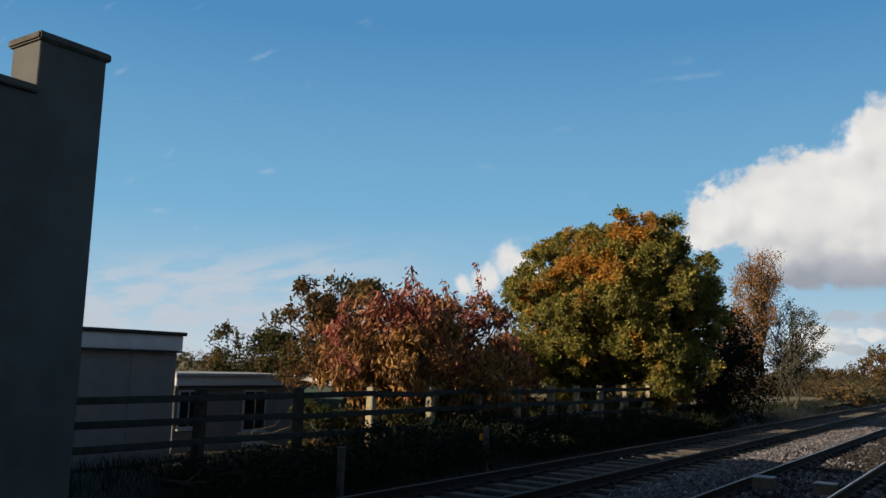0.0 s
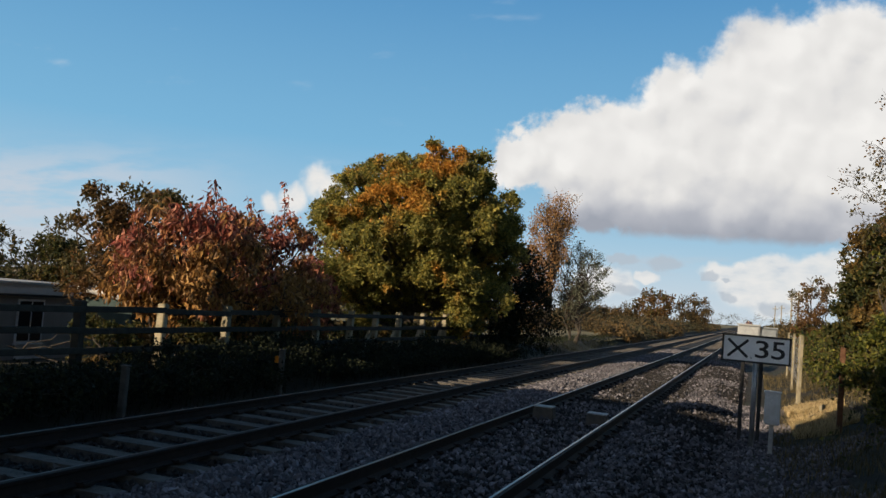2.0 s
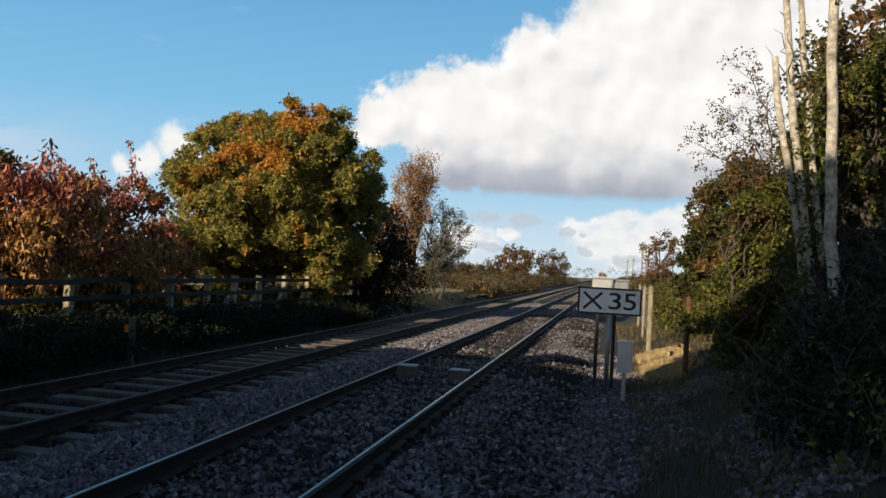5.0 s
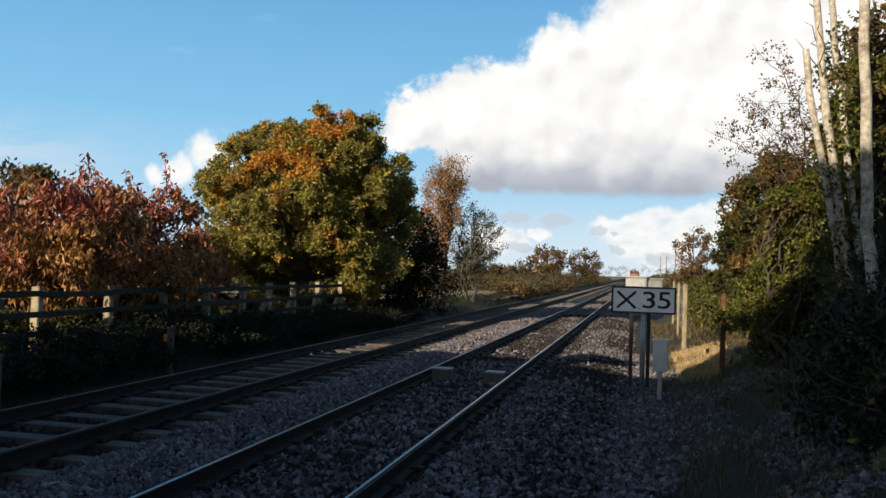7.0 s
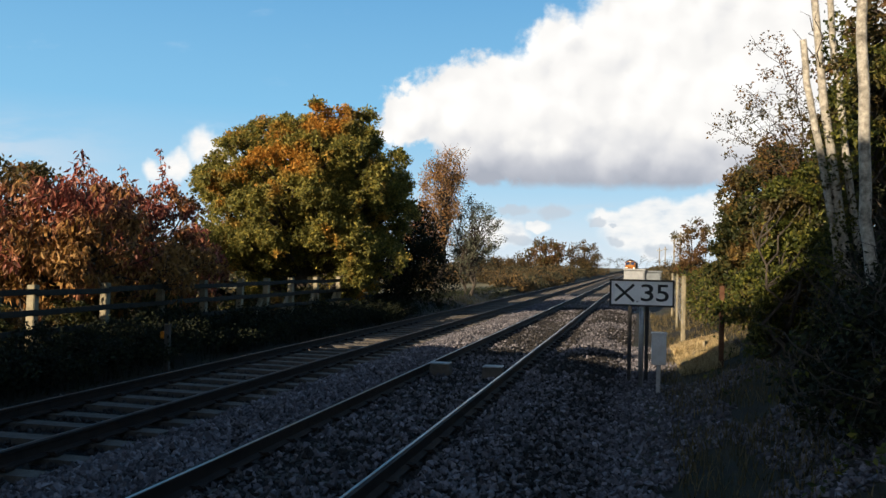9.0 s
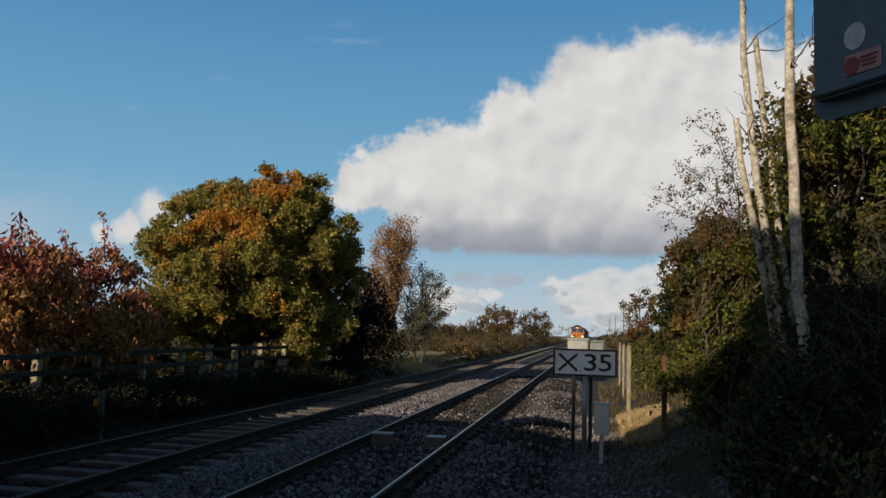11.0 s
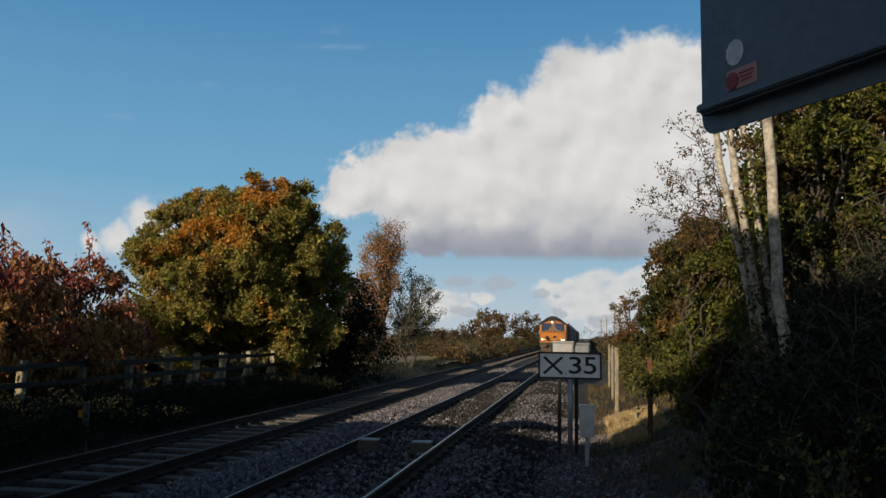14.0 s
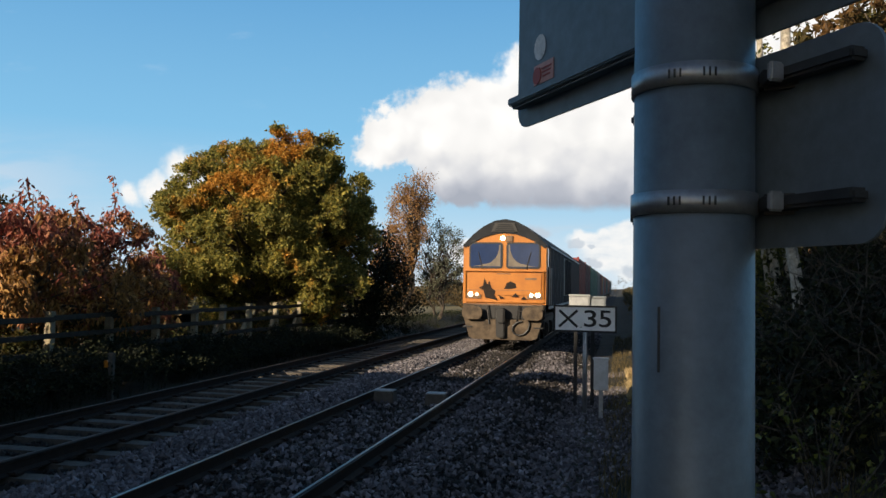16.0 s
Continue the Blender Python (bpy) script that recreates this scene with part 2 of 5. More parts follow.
GREYLEAF = leafy("grey willow leaves", [(0, (0.08, 0.09, 0.06)), (0.6, (0.15, 0.16, 0.11)), (1, (0.26, 0.26, 0.19))])
IVYLEAF = leafy("ivy leaves", [(0, (0.0187, 0.0289, 0.0085)), (0.6, (0.0595, 0.06375, 0.0153)), (1, (0.153, 0.119, 0.034))],
                [(0, (0.068, 0.04675, 0.0153)), (0.6, (0.1615, 0.0935, 0.0255)), (1, (0.272, 0.17, 0.051))], 0.9, edge=(0.53, 0.63))
IVYLIT = leafy("yellow-green ivy leaves", [(0, (0.0216, 0.0324, 0.00576)), (0.6, (0.072, 0.0828, 0.01296)), (1, (0.1944, 0.18, 0.0324))],
               [(0, (0.036, 0.0252, 0.01008)), (0.6, (0.0864, 0.0576, 0.018)), (1, (0.1584, 0.108, 0.036))], 0.8, edge=(0.5, 0.6), through_light=0.25)
CABPALE = surface("pale weathered cabinet", (0.30, 0.31, 0.31), (0.40, 0.41, 0.40), 5, 0.6, bump=0.04, fine=30, stain=(0.24, 0.24, 0.23))
FARLEAF = leafy("distant autumn trees", [(0, (0.04, 0.035, 0.018)), (0.5, (0.10, 0.07, 0.032)), (1, (0.2, 0.12, 0.045))],
                [(0, (0.05, 0.05, 0.03)), (1, (0.11, 0.10, 0.05))], 0.05)


# ---- builders ----
def link(name, me, mat, parent=None, label=""):
    for m in mat if isinstance(mat, (list, tuple)) else [mat]:
        me.materials.append(m)
    ob = new(name, me)
    if parent:
        ob.parent = parent
    if label:
        tagged(ob, label)
    return ob


def part(name, bm, mat, parent=None, label="", smooth=False):
    me = bpy.data.meshes.new(name)
    bm.to_mesh(me)
    bm.free()
    if smooth:
        me.polygons.foreach_set("use_smooth", [True] * len(me.polygons))
    return link(name, me, mat, parent, label)


def mesh(name, verts, faces, mat, parent=None, label="", smooth=False):
    me = bpy.data.meshes.new(name)
    me.from_pydata([tuple(v) for v in verts] if not isinstance(verts, np.ndarray) else verts.tolist(), [], faces if isinstance(faces, list) else faces.tolist())
    if smooth:
        me.polygons.foreach_set("use_smooth", [True] * len(me.polygons))
    return link(name, me, mat, parent, label)


def empty(name, at=(0, 0, 0), label="", category="", group="", kind="", rz=0):
    ob = new(name)
    ob.matrix_basis = pose(*at, 0, 0, rz)
    return tagged(ob, label, category, group, kind)


def box(bm, c, s, bevel=0.0, taper=1.0, m=None):
    """A box of the size s about c, its top drawn in by taper."""
    r = bmesh.ops.create_cube(bm, size=1)
    for v in r["verts"]:
        k = taper if v.co.z > 0 else 1.0
        v.co = Vector((v.co.x * s[0] * k, v.co.y * s[1] * k, v.co.z * s[2]))
    if bevel:
        e = list({e for v in r["verts"] for e in v.link_edges})
        out = bmesh.ops.bevel(bm, geom=e, offset=bevel, segments=2, affect="EDGES", clamp_overlap=True)
        vs = list({v for f in out["faces"] for v in f.verts} | {v for v in r["verts"] if v.is_valid})
    else:
        vs = r["verts"]
    bmesh.ops.transform(bm, verts=vs, matrix=Matrix.Translation(c) @ (m or Matrix()))
    return bm


def boxed(c, s, bevel=0.0, taper=1.0, m=None):
    return box(bmesh.new(), c, s, bevel, taper, m)


def rod(bm, a, b, r0, r1=None, sides=12):
    """A round bar from a to b."""
    a, b = Vector(a), Vector(b)
    d = b - a
    q = d.to_track_quat("Z", "Y").to_matrix().to_4x4()
    bmesh.ops.create_cone(bm, cap_ends=True, segments=sides, radius1=r0, radius2=r0 if r1 is None else r1, depth=d.length,
                          matrix=Matrix.Translation((a + b) / 2) @ q)
    return bm


def prism(outline, axis, lo, hi):
    """A flat outline drawn out along an axis: 'y' takes (x, z) points, 'x' takes (y, z), 'z' takes (x, y)."""
    bm = bmesh.new()
    put = {"y": lambda p, d: (p[0], d, p[1]), "x": lambda p, d: (d, p[0], p[1]), "z": lambda p, d: (p[0], p[1], d)}[axis]
    a, b = [bm.verts.new(put(p, lo)) for p in outline], [bm.verts.new(put(p, hi)) for p in outline]
    n = len(outline)
    bm.faces.new(a), bm.faces.new(b[::-1])
    for i in range(n):
        bm.faces.new((a[i], b[i], b[(i + 1) % n], a[(i + 1) % n]))
    bmesh.ops.recalc_face_normals(bm, faces=bm.faces)
    return bm


def rounded(w, h, r, n=5):
    """The outline of a rectangle about the origin with round corners."""
    pts = []
    for cx, cy, a0 in ((w / 2 - r, h / 2 - r, 0), (-w / 2 + r, h / 2 - r, 90), (-w / 2 + r, -h / 2 + r, 180), (w / 2 - r, -h / 2 + r, 270)):
        pts += [(cx + r * math.cos(radians(a0 + 90 * i / n)), cy + r * math.sin(radians(a0 + 90 * i / n))) for i in range(n + 1)]
    return pts


# ---- ground ----
def ground_height(x, y):
    """Metres under or over the rail heads."""
    if x < 0:
        z = np.interp(x, [-400, -40, -20, -12, -8, -6.6, -5.9, -5.2, -4.6], [-2.5, -1.6, -1.25, -0.6, 0.0, 0.02, -0.3, -0.42, -0.42])
    else:
        z = np.interp(x, [2.2, 2.9, 3.7, 4.3, 5.2, 7, 12, 60, 400], [-0.42, -0.42, -0.4, -0.22, 0.1, 0.35, 0.5, 0.4, 0.0])
    if abs(x) > 5 or x > 3.2:
        z += 0.10 * noise.noise((x * 0.5, y * 0.5, 3)) + 0.03 * noise.noise((x * 2, y * 2, 7))
    return float(z)


def spread(near, far, n):
    a = np.linspace(0, 1, n)
    return near + (far - near) * a ** 3.2


def sheet(name, xs, ys, height, mat, label, kind="structure", category="ground"):
    verts = [(x, y, height(x, y)) for y in ys for x in xs]
    w = len(xs)
    faces = [(j * w + i, j * w + i + 1, (j + 1) * w + i + 1, (j + 1) * w + i) for j in range(len(ys) - 1) for i in range(w - 1)]
    return tagged(mesh(name, verts, faces, mat, smooth=True), label, category, "", kind)


xs = np.concatenate([-spread(14, 4000, 22)[::-1], np.arange(-13.6, 13.7, 0.4), spread(14, 4000, 22)])
ys = np.concatenate([-spread(10, 1500, 12)[::-1], np.arange(-9.5, 50, 0.5), spread(50, 4500, 40)])
sheet("ground", xs, ys, ground_height, SOIL, "dark soil with rough grass and fallen leaves beside the railway")


for side, lo, hi in ((-1, -420, -6.2), (1, 5, 420)):
    sheet("ground_field", np.linspace(lo, hi, 50), spread(52, 900, 60), lambda x, y: max(ground_height(x, y) + 0.13, -0.3) + 0.06 * noise.noise((x * 0.3, y * 0.3, 1)), FIELD,
          "pale yellowing grass field along the far line")


def bed_height(x, y):
    z = np.interp(x, [-6.0, -5.3, -4.9, -1.95, -1.7, -1.5, 1.6, 1.95, 2.9], [-0.55, -0.32, -0.235, -0.235, -0.2, -0.192, -0.192, -0.25, -0.5])
    return float(z) + 0.02 * noise.noise((x * 3, y * 3, 0))


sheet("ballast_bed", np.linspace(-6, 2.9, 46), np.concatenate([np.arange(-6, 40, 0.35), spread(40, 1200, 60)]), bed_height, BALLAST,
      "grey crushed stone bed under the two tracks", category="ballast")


def rocks(name, count, where, size, mat, label, seed, category="stones"):
    """Loose angular stones: each is a crushed octahedron of its own shape."""
    rng = np.random.default_rng(seed)
    base = np.array([(1, 0, 0), (-1, 0, 0), (0, 1, 0), (0, -1, 0), (0, 0, 1), (0, 0, -1)], float)
    tri = np.array([(0, 2, 4), (2, 1, 4), (1, 3, 4), (3, 0, 4), (2, 0, 5), (1, 2, 5), (3, 1, 5), (0, 3, 5)])
    at = where(rng, count)
    s = rng.uniform(*size, (len(at), 1, 1)) * rng.uniform(0.65, 1.3, (len(at), 1, 3))
    v = base * s + rng.normal(0, 0.22, (len(at), 6, 3)) * s
    a, b = rng.uniform(0, 6.3, len(at)), rng.uniform(-0.8, 0.8, len(at))
    ca, sa, cb, sb = np.cos(a), np.sin(a), np.cos(b), np.sin(b)
    rot = np.stack([np.stack([ca, -sa * cb, sa * sb], -1), np.stack([sa, ca * cb, -ca * sb], -1), np.stack([0 * a, sb, cb], -1)], 1)
    v = np.einsum("nij,nkj->nki", rot, v) + at[:, None]
    f = (tri[None] + 6 * np.arange(len(at))[:, None, None]).reshape(-1, 3)
    return tagged(mesh(name, v.reshape(-1, 3), f, mat), label, category, "", "stuff")


def on_bed(rng, n):
    y = 3.5 + 36 * rng.random(n) ** 1.7
    y = np.where(rng.random(n) < 0.06, rng.uniform(-4, 3.5, n), y)
    x = rng.uniform(-5.4, 2.75, n)
    keep = np.ones(n, bool)
    for c in (-3.41, 0.0):
        for r in (-0.7525, 0.7525):
            keep &= abs(x - c - r) > 0.11
    keep &= ~((abs(x + 3.41) < 1.28) & (rng.random(n) < 0.2))
    x, y = x[keep], y[keep]
    z = np.array([bed_height(a, b) for a, b in zip(x, y)]) + rng.uniform(0.0, 0.03, len(x))
    return np.stack([x, y, z], 1)


def on_heap(rng, n):
    """Between the two tracks, and in patches beside the near one."""
    y = 3.5 + 50 * rng.random(n) ** 1.6
    x = rng.uniform(-2.2, -0.9, n)
    side = rng.random(n) < 0.48
    x = np.where(side, rng.uniform(0.95, 2.7, n), x)
    x = np.where(rng.random(n) < 0.16, rng.uniform(-0.62, 0.62, n), x)
    patch = np.array([noise.noise((a * 0.8, b * 0.35, 19)) for a, b in zip(x, y)])
    # fewer pale stones past 14.5 m: stone colour imitates shade with lit patches
    loose = np.where(y < 14.5, np.clip(0.95 + 1.2 * patch, 0.55, 1), np.clip(0.2 + 2.2 * patch, 0.06, 1))
    keep = ((~side) & (abs(x) > 0.7)) | (rng.random(n) < loose)
    x, y = x[keep], y[keep]
    z = np.array([bed_height(a, b) for a, b in zip(x, y)]) + rng.uniform(0.01, 0.05, len(x)) + 0.05 * np.exp(-((x + 1.7) / 0.5) ** 2)
    return np.stack([x, y, z], 1)


def on_cess(rng, n):
    y = 3.0 + 20 * rng.random(n) ** 1.5
    x = rng.uniform(2.3, 6.3, n)
    patch = np.array([noise.noise((a * 0.7, b * 0.5, 9)) for a, b in zip(x, y)])
    keep = (patch > -0.12 + 0.22 * (x - 3.4)) | (x < 3.0)
    keep |= ((x - 5.0) / 0.9) ** 2 + ((y - 9.5) / 2.2) ** 2 < 1
    x, y = x[keep], y[keep]
    z = np.array([ground_height(a, b) for a, b in zip(x, y)]) + rng.uniform(0.0, 0.03, len(x))
    return np.stack([x, y, z], 1)


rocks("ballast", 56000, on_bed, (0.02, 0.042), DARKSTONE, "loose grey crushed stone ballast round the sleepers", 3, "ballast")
rocks("ballast_heap", 44000, on_heap, (0.02, 0.044), STONE, "pale grey crushed stone heaped between the tracks", 6, "ballast")
rocks("cess_stones", 22000, on_cess, (0.018, 0.045), STONE, "scattered grey stones on the path beside the track", 4)


# ---- tracks ----
def rail_mesh(name, lo, hi, parent, top, side_in):
    side = [(-0.075, -0.16), (0.075, -0.16), (0.075, -0.148), (0.012, -0.125), (0.01, -0.045), (0.036, -0.034), (0.036, -0.006), (-0.036, -0.006), (-0.036, -0.034), (-0.01, -0.045), (-0.012, -0.125), (-0.075, -0.148)]
    body = part(name, prism(side, "y", lo, hi), RAIL_SIDE, parent)
    part("rail_head", prism([(-0.014 * side_in - 0.014, -0.0058), (-0.014 * side_in + 0.014, -0.0058), (-0.014 * side_in + 0.012, 0.0), (-0.014 * side_in - 0.012, 0.0)], "y", lo, hi), top, body, "worn running surface")
    return body


def sleeper_mesh():
    bm = prism([(-0.14, -0.2), (0.14, -0.2), (0.11, 0.0), (-0.11, 0.0)], "x", -1.25, 1.25)
    for v in bm.verts:
        if abs(v.co.x) < 2 and v.co.z > -0.1:
            v.co.x *= 0.985
    me = bpy.data.meshes.new("sleeper")
    bm.to_mesh(me)
    bm.free()
    me.materials.append(CONCRETE)
    return me


SLEEPER = sleeper_mesh()
pad_bm = boxed((0, 0, 0.018), (0.30, 0.13, 0.036), 0.01)
rod(pad_bm, (-0.11, -0.05, 0.03), (-0.11, 0.05, 0.03), 0.016, sides=8)
rod(pad_bm, (0.11, -0.05, 0.03), (0.11, 0.05, 0.03), 0.016, sides=8)
CLIP = bpy.data.meshes.new("rail_clip")
pad_bm.to_mesh(CLIP)
pad_bm.free()
CLIP.materials.append(RAIL_SIDE)


def track(name, x, label, drop, top):
    t = empty(name, (x, 0, 0), label, "track", "", "structure")
    for r in (-0.7525, 0.7525):
        rail_mesh("rail", -8, 1200, t, top, math.copysign(1, r)).location.x = r
    rng = random.Random(int(x * 10))
    far = bmesh.new()
    for i in range(430):
        y = -6.5 + 0.65 * i
        if i < 150:
            s = new("sleeper", SLEEPER)
            s.parent = t
            s.matrix_basis = pose(rng.uniform(-0.03, 0.03), y, drop + rng.uniform(-0.012, 0.012), rng.uniform(-1, 1), 0, rng.uniform(-1.2, 1.2))
            if 8 < i < 50:
                for r in (-0.7525, 0.7525):
                    c = new("rail_clip", CLIP)
                    c.parent = t
                    c.matrix_basis = pose(r, y, -0.162)
        else:
            box(far, (0, y, drop - 0.1), (2.5, 0.25, 0.2))
    tagged(part("sleeper_row", far, CONCRETE, t), kind="stuff")
    return t


track("track_near", 0.0, "straight railway track with polished rails on concrete sleepers", -0.18, RAIL_TOP)
track("track_far", -3.41, "railway track with duller rails on pale concrete sleepers", -0.166, DULLRAIL)


def treadle(at, label):
    t = empty("treadle_block", at, label, "track equipment", "blocks between the rails")
    part("body", boxed((0, 0, 0.1), (0.36, 0.30, 0.2), 0.02, 0.94), CONCRETE, t)
    part("lid", boxed((0, 0, 0.212), (0.34, 0.28, 0.02), 0.008), CABPALE, t, "pale lid")
    return t


treadle((-0.47, 13.7, -0.18), "pale concrete equipment block beside the inner rail")
treadle((0.47, 13.6, -0.18), "pale concrete equipment block beside the inner rail")


# ---- sky backdrop ----
def clouds():
    """Cumulus on a far sheet: round heaps broken up by noise, white above and grey below."""
    m, nt, p = material("cumulus cloud")
    nt.nodes.remove(p)
    m.use_backface_culling = False
    co = nt.nodes.new("ShaderNodeTexCoord")

    def vmath(op, a, b=None):
        n = nt.nodes.new("ShaderNodeVectorMath")
        n.operation = op
        for i, v in enumerate((a, b)):
            if isinstance(v, tuple):
                n.inputs[i].default_value = v
            elif v is not None:
                nt.links.new(v, n.inputs[i])
        return n.outputs["Value" if op in ("LENGTH", "DISTANCE") else 0]

    def fmath(op, a, b=0.0, c=0.0):
        n = nt.nodes.new("ShaderNodeMath")
        n.operation = op
        for i, v in enumerate((a, b, c)):
            if isinstance(v, (int, float)):
                n.inputs[i].default_value = v
            else:
                nt.links.new(v, n.inputs[i])
        return n.outputs[0]

    def smooth(v, lo, hi):
        n = nt.nodes.new("ShaderNodeMapRange")
        n.interpolation_type = "SMOOTHSTEP"
        nt.links.new(v, n.inputs[0])
        n.inputs[1].default_value, n.inputs[2].default_value = lo, hi
        return n.outputs[0]

    def fbm(scale, detail, rough, vec=None):
        n = node(nt, "ShaderNodeTexNoise", Scale=scale, Detail=detail, Roughness=rough)
        nt.links.new(vec or lay.outputs[0], n.inputs["Vector"])
        return n

    # the arc laid out flat as seen from the line
    raw = nt.nodes.new("ShaderNodeSeparateXYZ")
    nt.links.new(co.outputs["Object"], raw.inputs[0])
    lay = nt.nodes.new("ShaderNodeCombineXYZ")
    nt.links.new(fmath("MULTIPLY", fmath("DIVIDE", raw.outputs[0], raw.outputs[1]), 2500.0), lay.inputs[0])
    nt.links.new(fmath("MULTIPLY", fmath("DIVIDE", raw.outputs[2], raw.outputs[1]), 2500.0), lay.inputs[2])
    big = fbm(0.0065, 5, 0.55)
    warp = vmath("MULTIPLY", vmath("SUBTRACT", big.outputs["Color"], (0.5, 0.5, 0.5)), (210.0, 0.0, 190.0))
    curl = fbm(0.022, 4, 0.5)
    warp = vmath("ADD", warp, vmath("MULTIPLY", vmath("SUBTRACT", curl.outputs["Color"], (0.5, 0.5, 0.5)), (60.0, 0.0, 60.0)))
    at = vmath("ADD", lay.outputs[0], warp)
    frill = fbm(0.06, 3, 0.5)
    at = vmath("ADD", at, vmath("MULTIPLY", vmath("SUBTRACT", frill.outputs["Color"], (0.5, 0.5, 0.5)), (34.0, 0.0, 34.0)))
    small = vmath("ADD", lay.outputs[0], vmath("MULTIPLY", warp, (0.55, 0.0, 0.55)))

    def heap_mask(heaps, vec, squash, lo, hi):
        near = None
        for x, z, r in heaps:
            d = vmath("LENGTH", vmath("MULTIPLY", vmath("SUBTRACT", vec, (float(x), 0.0, float(z))), (1.0 / r, 0.0, squash / r)))
            near = d if near is None else fmath("SMOOTH_MIN", near, d, 0.12)
        return fmath("SUBTRACT", 1.0, smooth(near, lo, hi))

    # x, z and radius of each heap
    great = heap_mask([(-690, 470, 130), (-560, 480, 170), (-400, 480, 190), (-200, 560, 240), (20, 650, 270), (230, 700, 250), (430, 680, 240),
                       (640, 640, 280), (900, 640, 330), (-490, 340, 125), (-340, 325, 130), (-160, 325, 140), (50, 325, 150), (250, 330, 150), (480, 350, 180), (760, 380, 200), (120, 520, 200), (300, 520, 200), (480, 540, 220), (60, 430, 170), (-120, 420, 150), (240, 430, 170)], at, 1.0, 0.72, 1.0)
    minor = heap_mask([(-1425, 365, 80), (-1365, 330, 80), (-1330, 290, 95), (-1510, 310, 62), (-1590, 290, 50)], small, 1.0, 0.35, 1.05)
    low_heaps = heap_mask([(-70, 140, 95), (60, 155, 130), (190, 160, 150), (330, 150, 150), (20, 95, 170), (-300, 125, 45), (-420, 95, 120)], small, 2.2, 0.6, 1.0)
    sep = nt.nodes.new("ShaderNodeSeparateXYZ")
    nt.links.new(lay.outputs[0], sep.inputs[0])
    x, z = sep.outputs[0], sep.outputs[2]
    soft = fbm(0.004, 5, 0.6)
    base = fmath("ADD", z, fmath("MULTIPLY", fmath("SUBTRACT", soft.outputs["Fac"], 0.5), 70.0))
    mask = fmath("MULTIPLY", great, smooth(base, 222.0, 256.0))
    stretched = vmath("MULTIPLY", lay.outputs[0], (0.3, 1.0, 1.7))
    low = fbm(0.0075, 5, 0.55, stretched)
    bank = fmath("MULTIPLY", smooth(low.outputs["Fac"], 0.50, 0.66), fmath("MULTIPLY", smooth(z, 60.0, 120.0), fmath("SUBTRACT", 1.0, smooth(z, 170.0, 240.0))))
    west = fmath("SUBTRACT", 1.0, smooth(x, -2500.0, -1500.0))
    lowbank = fmath("MULTIPLY", smooth(low.outputs["Fac"], 0.36, 0.58), fmath("MULTIPLY", west, fmath("SUBTRACT", 1.0, smooth(z, 330.0, 560.0))))
    haze = fmath("MULTIPLY", fmath("SUBTRACT", 1.0, smooth(z, 0.0, 260.0)), 0.4)
    fold = fbm(0.0034, 5, 0.5)
    # billows: brighter where they swell towards the sun
    here = vmath("ADD", lay.outputs[0], vmath("MULTIPLY", warp, (0.45, 0.0, 0.45)))

    def lobes(scale, vec):
        n = nt.nodes.new("ShaderNodeTexVoronoi")
        n.feature = "SMOOTH_F1"
        n.inputs["Scale"].default_value, n.inputs["Smoothness"].default_value = scale, 0.7
        nt.links.new(vec, n.inputs["Vector"])
        return n.outputs["Distance"]

    toward = vmath("ADD", here, (-30.0, 0.0, 40.0))
    swell = fmath("ADD", fmath("SUBTRACT", lobes(0.0075, toward), lobes(0.0075, here)), fmath("MULTIPLY", fmath("SUBTRACT", lobes(0.021, toward), lobes(0.021, here)), 0.3))
    tall = fmath("ADD", fmath("MULTIPLY", fmath("SUBTRACT", z, 240.0), 1 / 210.0), fmath("MULTIPLY", fmath("SUBTRACT", fold.outputs["Fac"], 0.5), 1.2))
    tall = fmath("ADD", fmath("MINIMUM", fmath("MAXIMUM", tall, 0.0), 0.84), fmath("MULTIPLY", swell, 0.5))
    shade = ramp(nt, tall, [(0.0, (0.42, 0.45, 0.52)), (0.25, (0.54, 0.56, 0.62)), (0.5, (0.74, 0.745, 0.77)), (0.75, (0.94, 0.925, 0.905)), (1.0, (1.08, 1.06, 1.03))])
    lump = fbm(0.02, 5, 0.55, vmath("MULTIPLY", lay.outputs[0], (0.6, 1.0, 1.4)))
    pale = ramp(nt, lump.outputs["Fac"], [(0.3, (0.72, 0.78, 0.84)), (0.45, (0.9, 0.91, 0.91)), (0.6, (1.0, 0.98, 0.95))])
    # the blue behind them, paler towards the horizon
    rise = fmath("DIVIDE", raw.outputs[2], 2500.0)
    blue = ramp(nt, rise, [(0.0, (0.66, 0.77, 0.86)), (0.07, (0.46, 0.70, 0.88)), (0.18, (0.24, 0.55, 0.83)), (0.42, (0.10, 0.33, 0.65))])
    seen = mix(nt, haze, blue, (0.78, 0.86, 0.92))
    seen = mix(nt, fmath("MULTIPLY", lowbank, 0.75), seen, (0.70, 0.75, 0.83))
    seen = mix(nt, fmath("MULTIPLY", bank, 0.55), seen, (0.60, 0.69, 0.78))
    wisp = fbm(0.007, 4, 0.5, vmath("MULTIPLY", lay.outputs[0], (0.45, 1.0, 1.5)))
    seen = mix(nt, fmath("MULTIPLY", smooth(wisp.outputs["Fac"], 0.62, 0.9), 0.5), seen, (0.7, 0.8, 0.9))
    seen = mix(nt, fmath("MULTIPLY", low_heaps, 0.9), seen, pale)
    puffs = heap_mask([(-130, 128, 30), (-80, 122, 20), (-78, 66, 36), (45, 60, 52), (-340, 72, 46), (-250, 168, 60), (-370, 172, 50)], small, 2.0, 0.55, 1.0)
